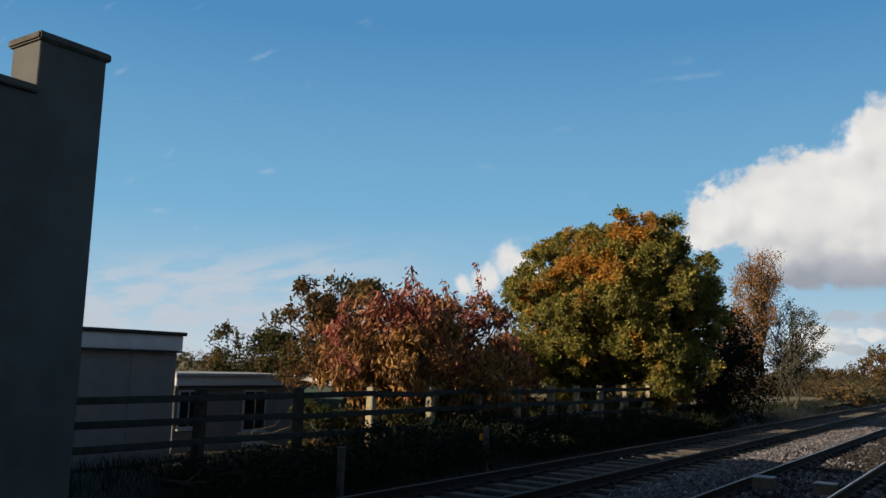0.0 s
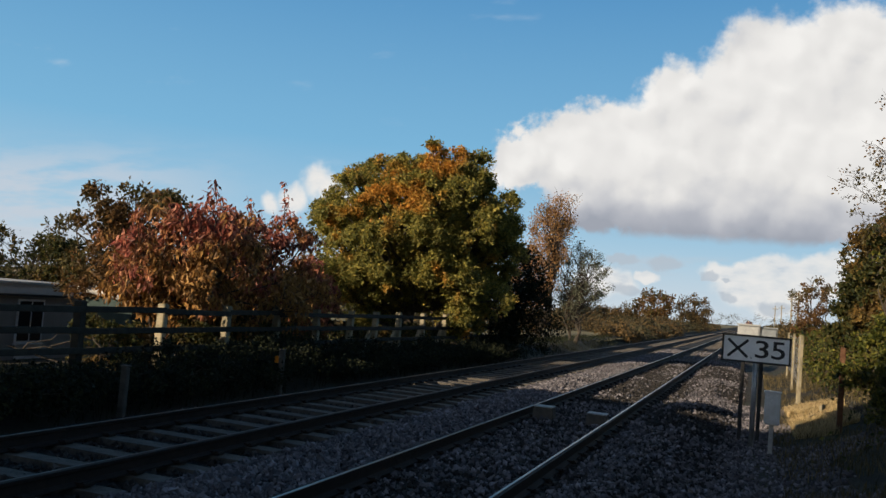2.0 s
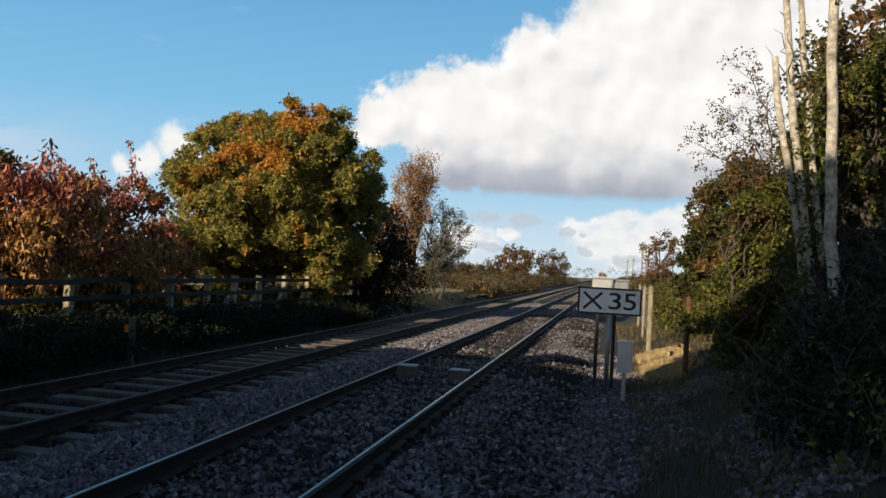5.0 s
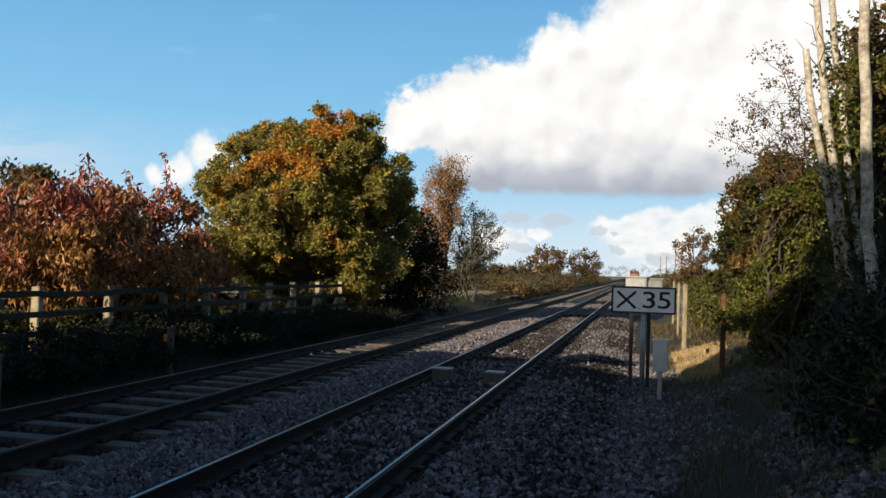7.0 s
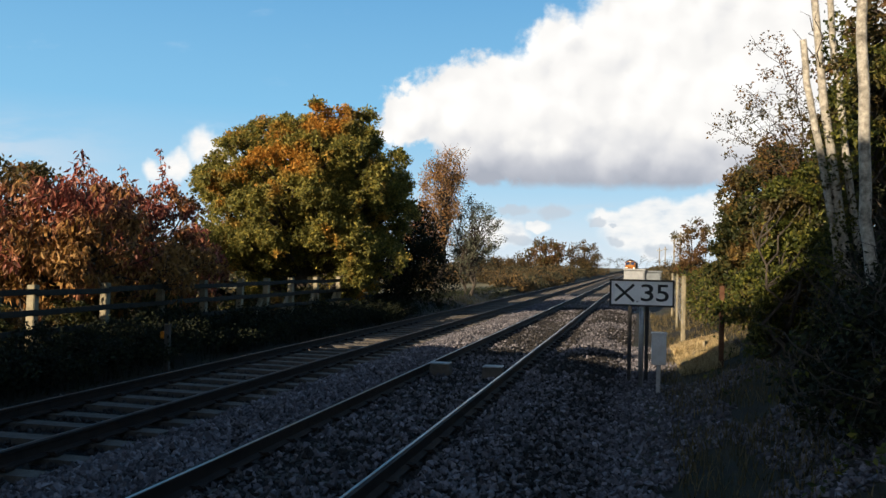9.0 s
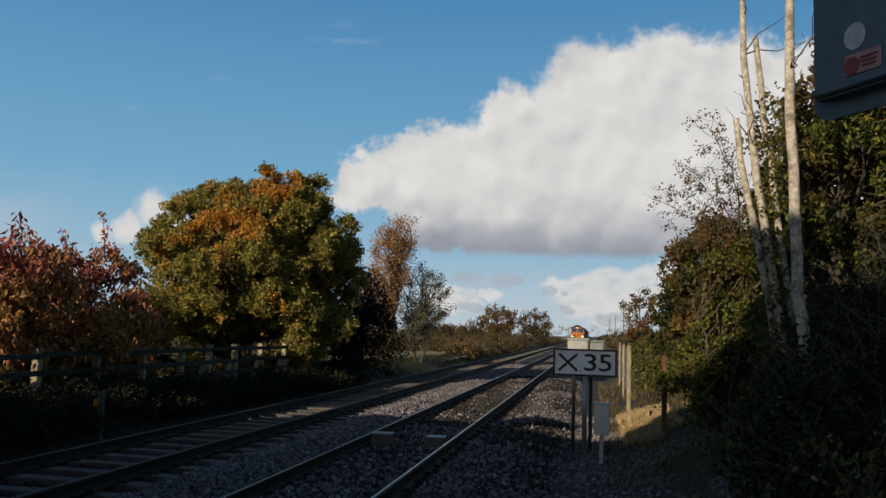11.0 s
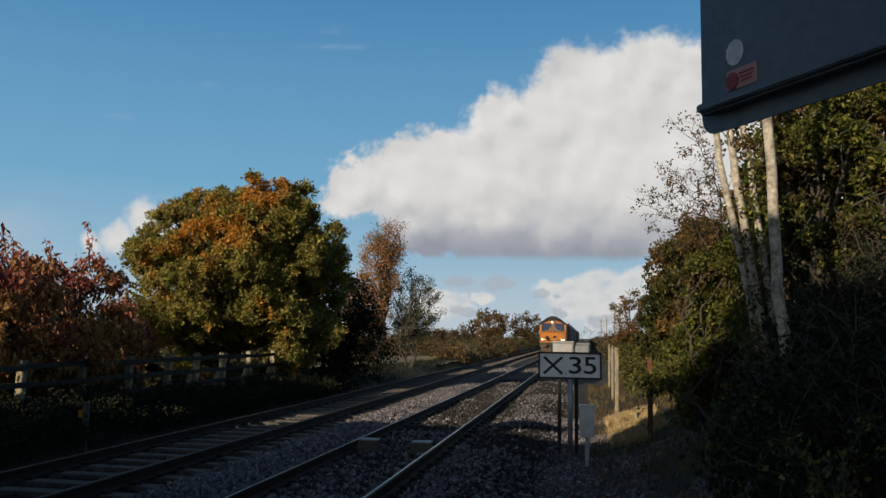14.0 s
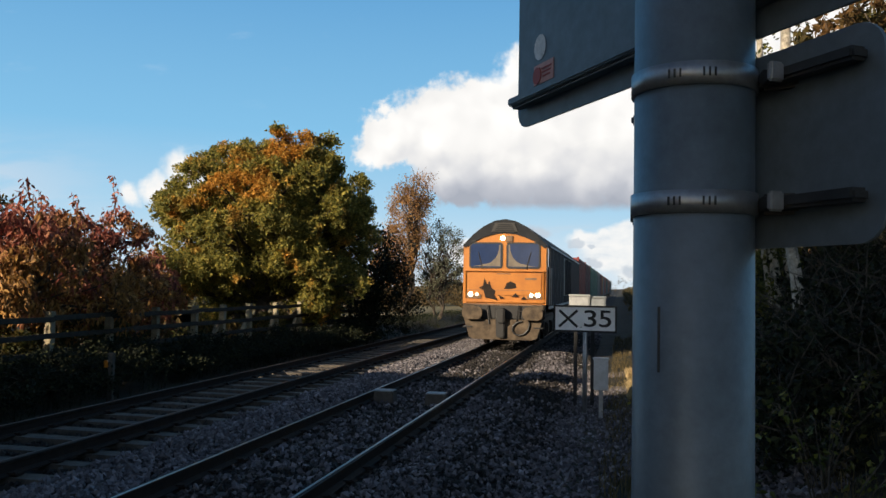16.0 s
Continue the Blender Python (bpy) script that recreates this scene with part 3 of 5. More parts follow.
    seen = mix(nt, fmath("MULTIPLY", puffs, 0.75), seen, (0.55, 0.62, 0.70))
    seen = mix(nt, minor, seen, mix(nt, 0.4, pale, (1.0, 0.99, 0.97)))
    seen = mix(nt, mask, seen, shade)
    em = node(nt, "ShaderNodeEmission", Strength=CLOUD)
    nt.links.new(seen, em.inputs[0])
    nt.links.new(em.outputs[0], nt.nodes["Material Output"].inputs[0])
    turns = [radians(a) for a in range(-80, 81, 2)]
    verts = [(2500 * math.sin(a), 2500 * math.cos(a), h) for h in (-80.0, 2600.0) for a in turns]
    n = len(turns)
    ob = mesh("backdrop_sky", verts, [(i, i + 1, n + i + 1, n + i) for i in range(n - 1)], m)
    return tagged(ob, "white cumulus clouds with grey undersides in a blue sky", "clouds", "", "structure")


CLOUD = 0.72
clouds()


# ---- plants ----
def tube(verts, faces, pts, radii, sides=6):
    """Adds a tapered tube along the points."""
    n0 = len(verts)
    for k, (p, r) in enumerate(zip(pts, radii)):
        d = (pts[min(k + 1, len(pts) - 1)] - pts[max(k - 1, 0)]).normalized()
        u = d.orthogonal().normalized()
        w = d.cross(u)
        for i in range(sides):
            a = 2 * math.pi * i / sides
            verts.append(p + r * (math.cos(a) * u + math.sin(a) * w))
    for k in range(len(pts) - 1):
        for i in range(sides):
            a, b = n0 + k * sides + i, n0 + k * sides + (i + 1) % sides
            faces.append((a, b, b + sides, a + sides))
    faces.append(tuple(range(n0 + (len(pts) - 1) * sides, n0 + len(pts) * sides)))


def bend(rng, a, b, n, wild):
    pts = []
    for i in range(n + 1):
        f = i / n
        p = a.lerp(b, f)
        if 0 < i < n:
            p = p + Vector((rng.gauss(0, wild), rng.gauss(0, wild), rng.gauss(0, wild * 0.6)))
        pts.append(p)
    return pts


def leaves(name, centres, radii, each, size, mat, parent, rng, droop=0.0, label="", narrow=0.55):
    """Many small folded leaves gathered in clumps."""
    centres, radii = np.asarray(centres, float), np.asarray(radii, float)
    c = np.repeat(centres, each, 0)
    r = np.repeat(radii, each)
    n = len(c)
    d = rng.normal(size=(n, 3))
    d /= np.linalg.norm(d, axis=1, keepdims=True) + 1e-9
    at = c + d * (r * rng.random(n) ** 0.55)[:, None]
    way = rng.normal(size=(n, 3)) + np.array([0, 0, -droop])
    way /= np.linalg.norm(way, axis=1, keepdims=True)
    side = np.cross(way, rng.normal(size=(n, 3)))
    side /= np.linalg.norm(side, axis=1, keepdims=True) + 1e-9
    up = np.cross(side, way)
    s = (size * rng.uniform(0.6, 1.35, n))[:, None]
    tip, mid = at + way * s, at + way * s * 0.45
    a, b = mid + side * s * narrow * 0.5 + up * s * 0.12, mid - side * s * narrow * 0.5 + up * s * 0.12
    v = np.stack([at, a, tip, b], 1).reshape(-1, 3)
    k = 4 * np.arange(n)[:, None]
    f = np.concatenate([k + [0, 1, 2], k + [0, 2, 3]], 1).reshape(-1, 3)
    return mesh(name, v, f, mat, parent, label)


def crown_points(npr, blobs, count, shell, boughs, bough_size, seed):
    """Centres of leaf clumps: over the whole crown, or gathered in boughs that bulge out of it."""
    vol = np.array([(b[3] * b[4] * b[5]) ** (0.67 if boughs else 1.0) for b in blobs])
    cs, heads = [], []
    made = 0
    while made < (boughs or count):
        i = npr.choice(len(blobs), p=vol / vol.sum())
        x, y, z, rx, ry, rz = blobs[i]
        d = npr.normal(size=3)
        d /= np.linalg.norm(d)
        k = shell + (1 - shell) * npr.random()
        k *= 1 + 0.16 * noise.noise((d[0] * 2.2 + i, d[1] * 2.2, d[2] * 2.2 + seed))
        c = np.array((x + rx * d[0] * k, y + ry * d[1] * k, max(z + rz * d[2] * k, 0.12)))
        if not boughs:
            cs.append(c)
            made += 1
            continue
        if any(j != i and ((c - b[:3]) ** 2 / np.square(b[3:])).sum() < 0.2 for j, b in enumerate(map(np.array, blobs))):
            if npr.random() < 0.85:
                continue
        made += 1
        heads.append(c)
        r = bough_size * npr.uniform(0.55, 1.3)
        for _ in range(count // boughs):
            e = npr.normal(size=3) + 0.8 * d + np.array((0, 0, 0.45))
            e *= r * npr.uniform(0.55, 1.0) / np.linalg.norm(e)
            q = c + e * (1, 1, 0.7)
            cs.append((q[0], q[1], max(q[2], 0.1)))
    if boughs:
        # sparser leaves deeper in
        for _ in range(count // 6):
            i = npr.choice(len(blobs), p=vol / vol.sum())
            x, y, z, rx, ry, rz = blobs[i]
            d = npr.normal(size=3)
            d *= npr.uniform(0.3, 0.75) / np.linalg.norm(d)
            cs.append((x + rx * d[0], y + ry * d[1], max(z + rz * d[2], 0.1)))
    return np.array(cs), heads


def tree(name, base, blobs, clump, count, each, size, leaf, label, category="tree", seed=0, trunk=0.2, bark=None, droop=0.0, shell=0.55, stems=1, limbs=26, group="", twigs=0, lean=(0, 0),
         boughs=0, bough_size=0.8, shoots=0, shoot_length=0.8, narrow=0.55):
    """A trunk with limbs into a crown made of egg-shaped masses: (x, y, z, rx, ry, rz), from the foot."""
    rng, npr = random.Random(seed), np.random.default_rng(seed)
    t = empty(name, base, label, category, group)
    cs, heads = crown_points(npr, blobs, count, shell, boughs, bough_size, seed)
    verts, faces = [], []
    top = Vector((blobs[0][0] * 0.6 + lean[0], blobs[0][1] * 0.6 + lean[1], blobs[0][2] + blobs[0][5] * 0.5))
    spines = []
    for s in range(stems):
        foot = Vector((rng.uniform(-1, 1) * 0.35 * (stems > 1), rng.uniform(-1, 1) * 0.35 * (stems > 1), -0.15))
        head = top + Vector((rng.gauss(0, 0.7), rng.gauss(0, 0.7), rng.uniform(-0.6, 0.2))) * (stems > 1)
        pts = bend(rng, foot, head, 7, 0.035 * top.z)
        tube(verts, faces, pts, [trunk * (1 - 0.8 * i / 7) for i in range(8)], 8)
        spines.append(pts)
    for c in heads or cs[:limbs + twigs]:
        pts = rng.choice(spines)
        c = Vector(c)
        start = min(pts[1:-1], key=lambda q: abs(q.z - c.z * rng.uniform(0.45, 0.75)))
        tube(verts, faces, bend(rng, start, c, 5, 0.05 * (c - start).length), [trunk * 0.34 * (1 - 0.85 * i / 5) + 0.006 for i in range(6)], 5)
        if twigs:
            for _ in range(3):
                out = c + Vector((rng.gauss(0, 0.3), rng.gauss(0, 0.3), rng.uniform(0.1, 0.6)))
                tube(verts, faces, bend(rng, c, out, 3, 0.05), [0.012, 0.009, 0.007, 0.004], 4)
    if heads:
        for q in cs[::5]:
            c = Vector(heads[int(np.argmin([((q - h) ** 2).sum() for h in heads]))])
            tube(verts, faces, bend(rng, c, Vector(q), 2, 0.04), [0.016, 0.011, 0.006], 4)
    # long shoots that stand out of the top of the crown
    spray = []
    high = sorted(heads or [tuple(c) for c in cs], key=lambda q: -q[2])[:max(shoots, 1) * 2]
    for _ in range(shoots):
        a = Vector(rng.choice(high))
        way = Vector((rng.gauss(0, 0.5), rng.gauss(0, 0.5), rng.uniform(0.5, 1.1))).normalized() * shoot_length * rng.uniform(0.6, 1.3)
        pts = bend(rng, a, a + way, 4, 0.05)
        tube(verts, faces, pts, [0.016, 0.012, 0.009, 0.007, 0.004], 4)
        spray += [pts[2].lerp(pts[4], f) for f in (0.0, 0.35, 0.7, 1.0)]
    mesh("trunk", verts, faces, bark or BARK, t, smooth=True)
    if each:
        every = np.r_[cs, [tuple(q) for q in spray]] if spray else cs
        wide = np.r_[clump * npr.uniform(0.6, 1.3, len(cs)), [0.1] * len(spray)]
        leaves("crown", every, wide, np.array([each] * len(cs) + [6] * len(spray)), size, leaf, t, npr, droop, narrow=narrow)
    return t


def gz(x, y):
    return ground_height(x, y)


# the oak and its neighbours
tree("oak_tree", (-8.8, 27.2, gz(-8.8, 27.2)), [(0, 0, 4.3, 3.5, 3.3, 2.75), (-1.9, 0, 3.0, 2.2, 2.2, 2.2), (1.7, 0.3, 3.2, 2.1, 2.0, 2.2), (0.5, 0, 6.15, 1.9, 1.9, 1.2), (-1.7, -0.8, 5.2, 1.5, 1.4, 1.2), (-0.3, -0.2, 2.5, 3.2, 2.4, 1.1), (1.9, 0, 5.1, 1.6, 1.6, 1.4), (-0.2, -1.2, 3.9, 2.6, 2.0, 2.2)],
     0.2, 5000, 44, 0.11, OAKLEAF, "broad oak tree turning from green to orange behind the fence", "tree", 11, 0.3, shell=0.74, boughs=250, bough_size=0.62, shoots=22, shoot_length=0.45)
tree("holly_tree", (-6.3, 31.5, gz(-6.3, 31.5)), [(-0.2, 0, 2.4, 1.7, 1.7, 2.2), (0.7, 0.2, 1.4, 1.4, 1.5, 1.4)], 0.46, 210, 90, 0.1, DARKLEAF,
     "dense dark evergreen tree beside the oak", "tree", 12, 0.13)
tree("birch_tree", (-8.4, 45, gz(-8.4, 45)), [(0.2, 0, 5.6, 1.35, 1.3, 2.0), (0.8, 0, 7.2, 0.95, 0.9, 1.2), (-0.6, 0, 3.4, 1.4, 1.3, 1.6)], 0.48, 270, 58, 0.11, BIRCHLEAF,
     "slender birch tree with thin orange autumn leaves", "tree", 13, 0.14, droop=0.8, twigs=60, lean=(0.6, 0))
tree("willow_shrub", (-6.6, 46.5, gz(-6.6, 46.5)), [(0.2, 0, 3.6, 1.7, 1.5, 1.9), (0, 0, 2.0, 1.3, 1.3, 1.2)], 0.4, 150, 46, 0.11, GREYLEAF,
     "thin grey-leaved willow with bare branches", "tree", 14, 0.09, stems=3, twigs=80)
tree("cherry_tree", (-8.6, 13.9, gz(-8.6, 13.9)), [(0, 0.3, 2.05, 1.4, 1.9, 1.4), (0.5, 1.2, 1.5, 1.5, 1.6, 1.15), (0.1, -0.3, 2.15, 1.1, 1.2, 1.2), (1.3, 0.2, 2.75, 0.7, 0.8, 0.7)],
     0.17, 840, 11, 0.15, CHERRYLEAF, "red-leaved cherry tree with drooping leaves behind the fence", "tree", 15, 0.12, droop=1.7, stems=3, boughs=60, bough_size=0.5, shoots=40, shoot_length=0.7, narrow=0.4)
tree("cherry_tree", (-8.6, 17.2, gz(-8.6, 17.2)), [(0, 0, 2.15, 1.4, 1.7, 1.5), (0.2, 1.2, 1.7, 1.1, 1.1, 1.1)], 0.17, 560, 15, 0.14, CHERRYLEAF,
     "low reddish-brown cherry shrub beside the oak", "tree", 16, 0.09, droop=1.4, stems=3, boughs=34, bough_size=0.5, shoots=24, shoot_length=0.9, narrow=0.42)
tree("cherry_tree", (-10.3, 21.0, gz(-10.3, 21.0)), [(0, 0, 2.1, 1.2, 1.8, 1.3), (0.1, 1.3, 1.2, 1.0, 1.1, 0.9)], 0.17, 480, 16, 0.14, CHERRYLEAF,
     "orange-leaved cherry shrub at the foot of the oak", "tree", 28, 0.08, droop=1.2, stems=3, boughs=34, bough_size=0.5, shoots=10, shoot_length=0.5, narrow=0.45)
tree("maple_tree", (-13.4, 18, gz(-13.4, 18)), [(0, 0, 3.7, 1.5, 1.5, 1.45), (0.8, 1, 2.4, 1.6, 1.6, 1.5), (-0.9, -0.3, 2.8, 1.2, 1.2, 1.3)], 0.24, 700, 22, 0.13, BROWNLEAF,
     "round brown-red tree behind the cabins", "tree", 17, 0.14, boughs=46, bough_size=0.6, shoots=8, shoot_length=0.6)
tree("hawthorn_bush", (-21.5, 22.2, gz(-21.5, 22.2)), [(0, 0, 2.8, 1.9, 1.8, 1.7), (1.7, 1.1, 2.4, 1.7, 1.7, 1.5), (0, 0, 1.2, 1.8, 1.8, 1.2)], 0.26, 900, 26, 0.13, IVYLEAF,
     "dark green hawthorn bush behind the cabins", "bush", 18, 0.09, stems=2, boughs=56, bough_size=0.6, shoots=18, shoot_length=0.9)
tree("hazel_bush", (-12.6, 21.6, gz(-12.6, 21.6)), [(0, 0, 2.4, 1.6, 1.8, 2.1), (-1.0, 2.2, 2.0, 1.4, 1.6, 1.8)], 0.4, 190, 40, 0.12, BROWNLEAF,
     "brown hazel bush between the cherry and the oak", "bush", 19, 0.08, stems=4, twigs=40)

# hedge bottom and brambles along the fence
# near-black leaves carry the shade at the fence foot in their colour
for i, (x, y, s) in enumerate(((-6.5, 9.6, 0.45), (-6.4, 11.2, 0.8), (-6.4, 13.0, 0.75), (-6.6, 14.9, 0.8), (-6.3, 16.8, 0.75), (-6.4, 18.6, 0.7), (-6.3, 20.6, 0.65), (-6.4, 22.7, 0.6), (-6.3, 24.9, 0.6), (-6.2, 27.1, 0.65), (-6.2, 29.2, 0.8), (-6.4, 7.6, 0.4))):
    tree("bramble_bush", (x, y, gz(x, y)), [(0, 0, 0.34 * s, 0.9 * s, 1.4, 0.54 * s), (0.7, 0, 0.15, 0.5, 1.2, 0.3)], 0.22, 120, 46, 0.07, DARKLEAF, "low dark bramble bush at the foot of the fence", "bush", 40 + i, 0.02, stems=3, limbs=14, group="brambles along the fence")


for i in range(12):
    x, y = -8.3 + 0.3 * (i % 3), 11.6 + 1.65 * i
    tree("nettle_bush", (x, y, gz(x, y)), [(0, 0, 0.35, 0.7, 0.95, 0.55)], 0.16, 90, 26, 0.09, IVYLEAF, "low olive-green weeds and saplings behind the fence", "bush", 140 + i, 0.02, stems=3, limbs=8, boughs=9, bough_size=0.3, shoots=5, shoot_length=0.35, group="weeds behind the fence")


# right-hand side wood
tree("hawthorn_tree", (5.72, 19.0, gz(5.72, 19)), [(0.1, 0, 2.7, 1.15, 1.4, 1.5), (-0.1, -0.4, 1.9, 1.0, 1.2, 1.3), (1.1, 0.6, 3.0, 1.2, 1.4, 1.2)], 0.19, 1150, 42, 0.1, IVYLEAF,
     "hawthorn tree overgrown with green and brown ivy", "tree", 21, 0.08, stems=3, shell=0.7, boughs=64, bough_size=0.46, shoots=14, shoot_length=0.6)
tree("elder_bush", (5.3, 16.6, gz(5.3, 16.6)), [(0, 0, 1.1, 0.6, 0.8, 1.1), (0.8, 0.3, 1.2, 0.75, 0.85, 1.1)], 0.16, 360, 30, 0.09, IVYLIT,
     "green elder bush beside the rusty post", "bush", 22, 0.06, stems=3, boughs=30, bough_size=0.34, shoots=6, shoot_length=0.4)
tree("ivy_tree", (6.9, 15.2, gz(6.9, 15.2)), [(0, 0, 3.7, 1.1, 1.3, 1.4), (0.8, 0.5, 4.6, 1.2, 1.2, 1.7)], 0.18, 760, 34, 0.1, IVYLIT,
     "tree trunk smothered in yellow-green ivy", "tree", 23, 0.12, stems=2, boughs=60, bough_size=0.46, shoots=10, shoot_length=0.5)
tree("ivy_thicket", (5.9, 15.9, gz(5.9, 15.9)), [(0, 0, 2.3, 0.75, 0.9, 1.2), (0.5, 0.2, 1.4, 0.8, 1.0, 1.2), (-0.1, 0.3, 2.9, 0.5, 0.7, 0.7)], 0.15, 520, 38, 0.09, IVYLIT,
     "thicket of yellow-green ivy among the birch trunks", "bush", 26, 0.05, stems=3, boughs=36, bough_size=0.36, shoots=8, shoot_length=0.5)
tree("sycamore_tree", (8.6, 17.5, gz(8.6, 17.5)), [(0, 0, 4.5, 1.8, 2.0, 2.6), (-0.6, -0.5, 6.2, 1.3, 1.3, 1.4)], 0.24, 700, 20, 0.14, BROWNLEAF,
     "orange-brown sycamore tree in the lineside wood", "tree", 24, 0.18, boughs=60, bough_size=0.7, shoots=14, shoot_length=0.8)


def thorn(name, base, tips, label, seed):
    """A thin bare tree whose arching branches break up into fine twigs with a few small leaves."""
    rng, npr = random.Random(seed), np.random.default_rng(seed)
    t = empty(name, base, label, "tree")
    fork = Vector((0.1, 0, 2.4))
    verts, faces, ends = [], [], []
    tube(verts, faces, bend(rng, Vector((0, 0, -0.1)), fork, 5, 0.04), [0.06, 0.055, 0.05, 0.045, 0.04, 0.035], 7)
    for tip in tips:
        tip = Vector(tip)
        mid = fork.lerp(tip, 0.5) + Vector((0.1, 0, 0.35))
        limb = bend(rng, fork, mid, 4, 0.05) + bend(rng, mid, tip, 5, 0.06)[1:]
        tube(verts, faces, limb, [0.02 - 0.0018 * i for i in range(len(limb))], 5)
        for q in limb[3:]:
            for _ in range(3):
                end = q + Vector((rng.gauss(-0.12, 0.28), rng.gauss(0, 0.25), rng.gauss(0.1, 0.2)))
                tw = bend(rng, q, end, 3, 0.04)
                tube(verts, faces, tw, [0.006, 0.005, 0.004, 0.002], 4)
                ends += [tuple(tw[2]), tuple(tw[3])]
                for _ in range(2):
                    e2 = tw[2] + Vector((rng.gauss(-0.05, 0.13), rng.gauss(0, 0.12), rng.gauss(0.06, 0.1)))
                    tube(verts, faces, bend(rng, tw[2], e2, 2, 0.02), [0.004, 0.003, 0.002], 3)
                    ends.append(tuple(e2))
    mesh("trunk", verts, faces, BARK, t, smooth=True)
    keep = [e for e in ends if rng.random() < 0.6]
    leaves("leaf_spray", keep, [0.1] * len(keep), 9, 0.06, BROWNLEAF, t, npr, 0.4)
    return t


thorn("bare_thorn", (5.95, 16, gz(5.85, 16)), [(-1.1, 0, 4.9), (-1.5, 0.2, 4.2), (-0.75, -0.2, 5.6), (-0.9, 0.4, 4.3), (-0.3, 0, 5.0), (-1.3, 0.5, 3.6)], "bare thorn tree with fine twigs and a few leaves", 25)
# near-black leaves keep the ground below the birches shaded, even in sun
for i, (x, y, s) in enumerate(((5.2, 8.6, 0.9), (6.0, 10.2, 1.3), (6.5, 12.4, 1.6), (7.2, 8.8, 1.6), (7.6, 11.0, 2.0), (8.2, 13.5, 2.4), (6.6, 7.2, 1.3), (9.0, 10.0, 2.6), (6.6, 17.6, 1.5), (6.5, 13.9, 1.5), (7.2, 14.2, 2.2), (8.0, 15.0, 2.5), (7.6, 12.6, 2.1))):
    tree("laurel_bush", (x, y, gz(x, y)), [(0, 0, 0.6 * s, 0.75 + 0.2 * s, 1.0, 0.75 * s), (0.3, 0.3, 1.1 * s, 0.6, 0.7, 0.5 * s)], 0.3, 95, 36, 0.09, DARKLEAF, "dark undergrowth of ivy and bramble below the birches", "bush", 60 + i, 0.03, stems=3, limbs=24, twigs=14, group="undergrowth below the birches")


def stem(name, pts, r0, r1, label, mat, seed, ivy=0, snapped=False):
    """A leaning bare trunk with short side branches, and ivy up to a height."""
    rng, npr = random.Random(seed), np.random.default_rng(seed)
    base = Vector(pts[0])
    t = empty(name, base, label, "tree", "pale trunks beside the line")
    way = [Vector(p) - base for p in pts]
    fine = []
    for a, b in zip(way, way[1:]):
        fine += bend(rng, a, b, 4, 0.012)[:-1]
    fine.append(way[-1])
    n = len(fine)
    verts, faces = [], []
    tube(verts, faces, fine, [r0 + (r1 - r0) * i / (n - 1) for i in range(n)], 10)
    mesh("trunk", verts, faces, mat, t, smooth=True)
    if not snapped:
        for _ in range(12):
            k = rng.randrange(n // 3, n)
            tip = fine[k] + Vector((rng.gauss(0, 0.5), rng.gauss(0, 0.4), rng.uniform(0.2, 0.9)))
            bv, bf = [], []
            tube(bv, bf, bend(rng, fine[k], tip, 4, 0.06), [0.014, 0.011, 0.009, 0.006, 0.003], 5)
            mesh("branch", bv, bf, BARK, t)
    if ivy:
        cs = [fine[min(n - 1, int(rng.random() * n * ivy))] + Vector((rng.gauss(0, 0.1), rng.gauss(0, 0.1), rng.gauss(0, 0.15))) for _ in range(60)]
        leaves("ivy", cs, [0.2] * 60, 30, 0.08, IVYLIT, t, npr, 0.4, "yellow-green ivy leaves")
    return t


stem("birch_tree", [(6.2, 13, 0.2), (5.86, 13, 2.0), (5.52, 13, 4.3), (5.33, 13, 6.3), (5.3, 13, 8.6)], 0.085, 0.04, "leaning pale birch trunk with bare branches", BIRCH, 1, 0.45)
stem("birch_tree", [(6.15, 12.2, 0.2), (6.02, 12, 1.3), (5.88, 12, 2.9), (5.8, 12, 5.7), (5.83, 12, 8.4)], 0.1, 0.06, "straight pale birch trunk with peeling bark", BIRCH, 2, 0.25)
stem("birch_tree", [(6.0, 13.2, 0.2), (5.6, 13, 2.9), (5.3, 12.9, 4.4), (5.2, 12.9, 5.25)], 0.06, 0.05, "snapped pale trunk with a jagged top", BIRCH, 3, 0.3, True)
stem("birch_tree", [(6.22, 13.05, 0.2), (5.94, 13.05, 2.85), (5.66, 13.05, 5.05), (5.52, 13.05, 6.6)], 0.06, 0.045, "thin pale trunk wrapped in ivy among the birches", BIRCH, 4, 0.75, True)
stem("birch_tree", [(7.0, 10.2, 0.2), (6.85, 10.3, 1.6), (7.1, 10.4, 3.4), (7.5, 10.4, 5.6)], 0.03, 0.015, "thin grey sapling trunk in the undergrowth", BARK, 5)


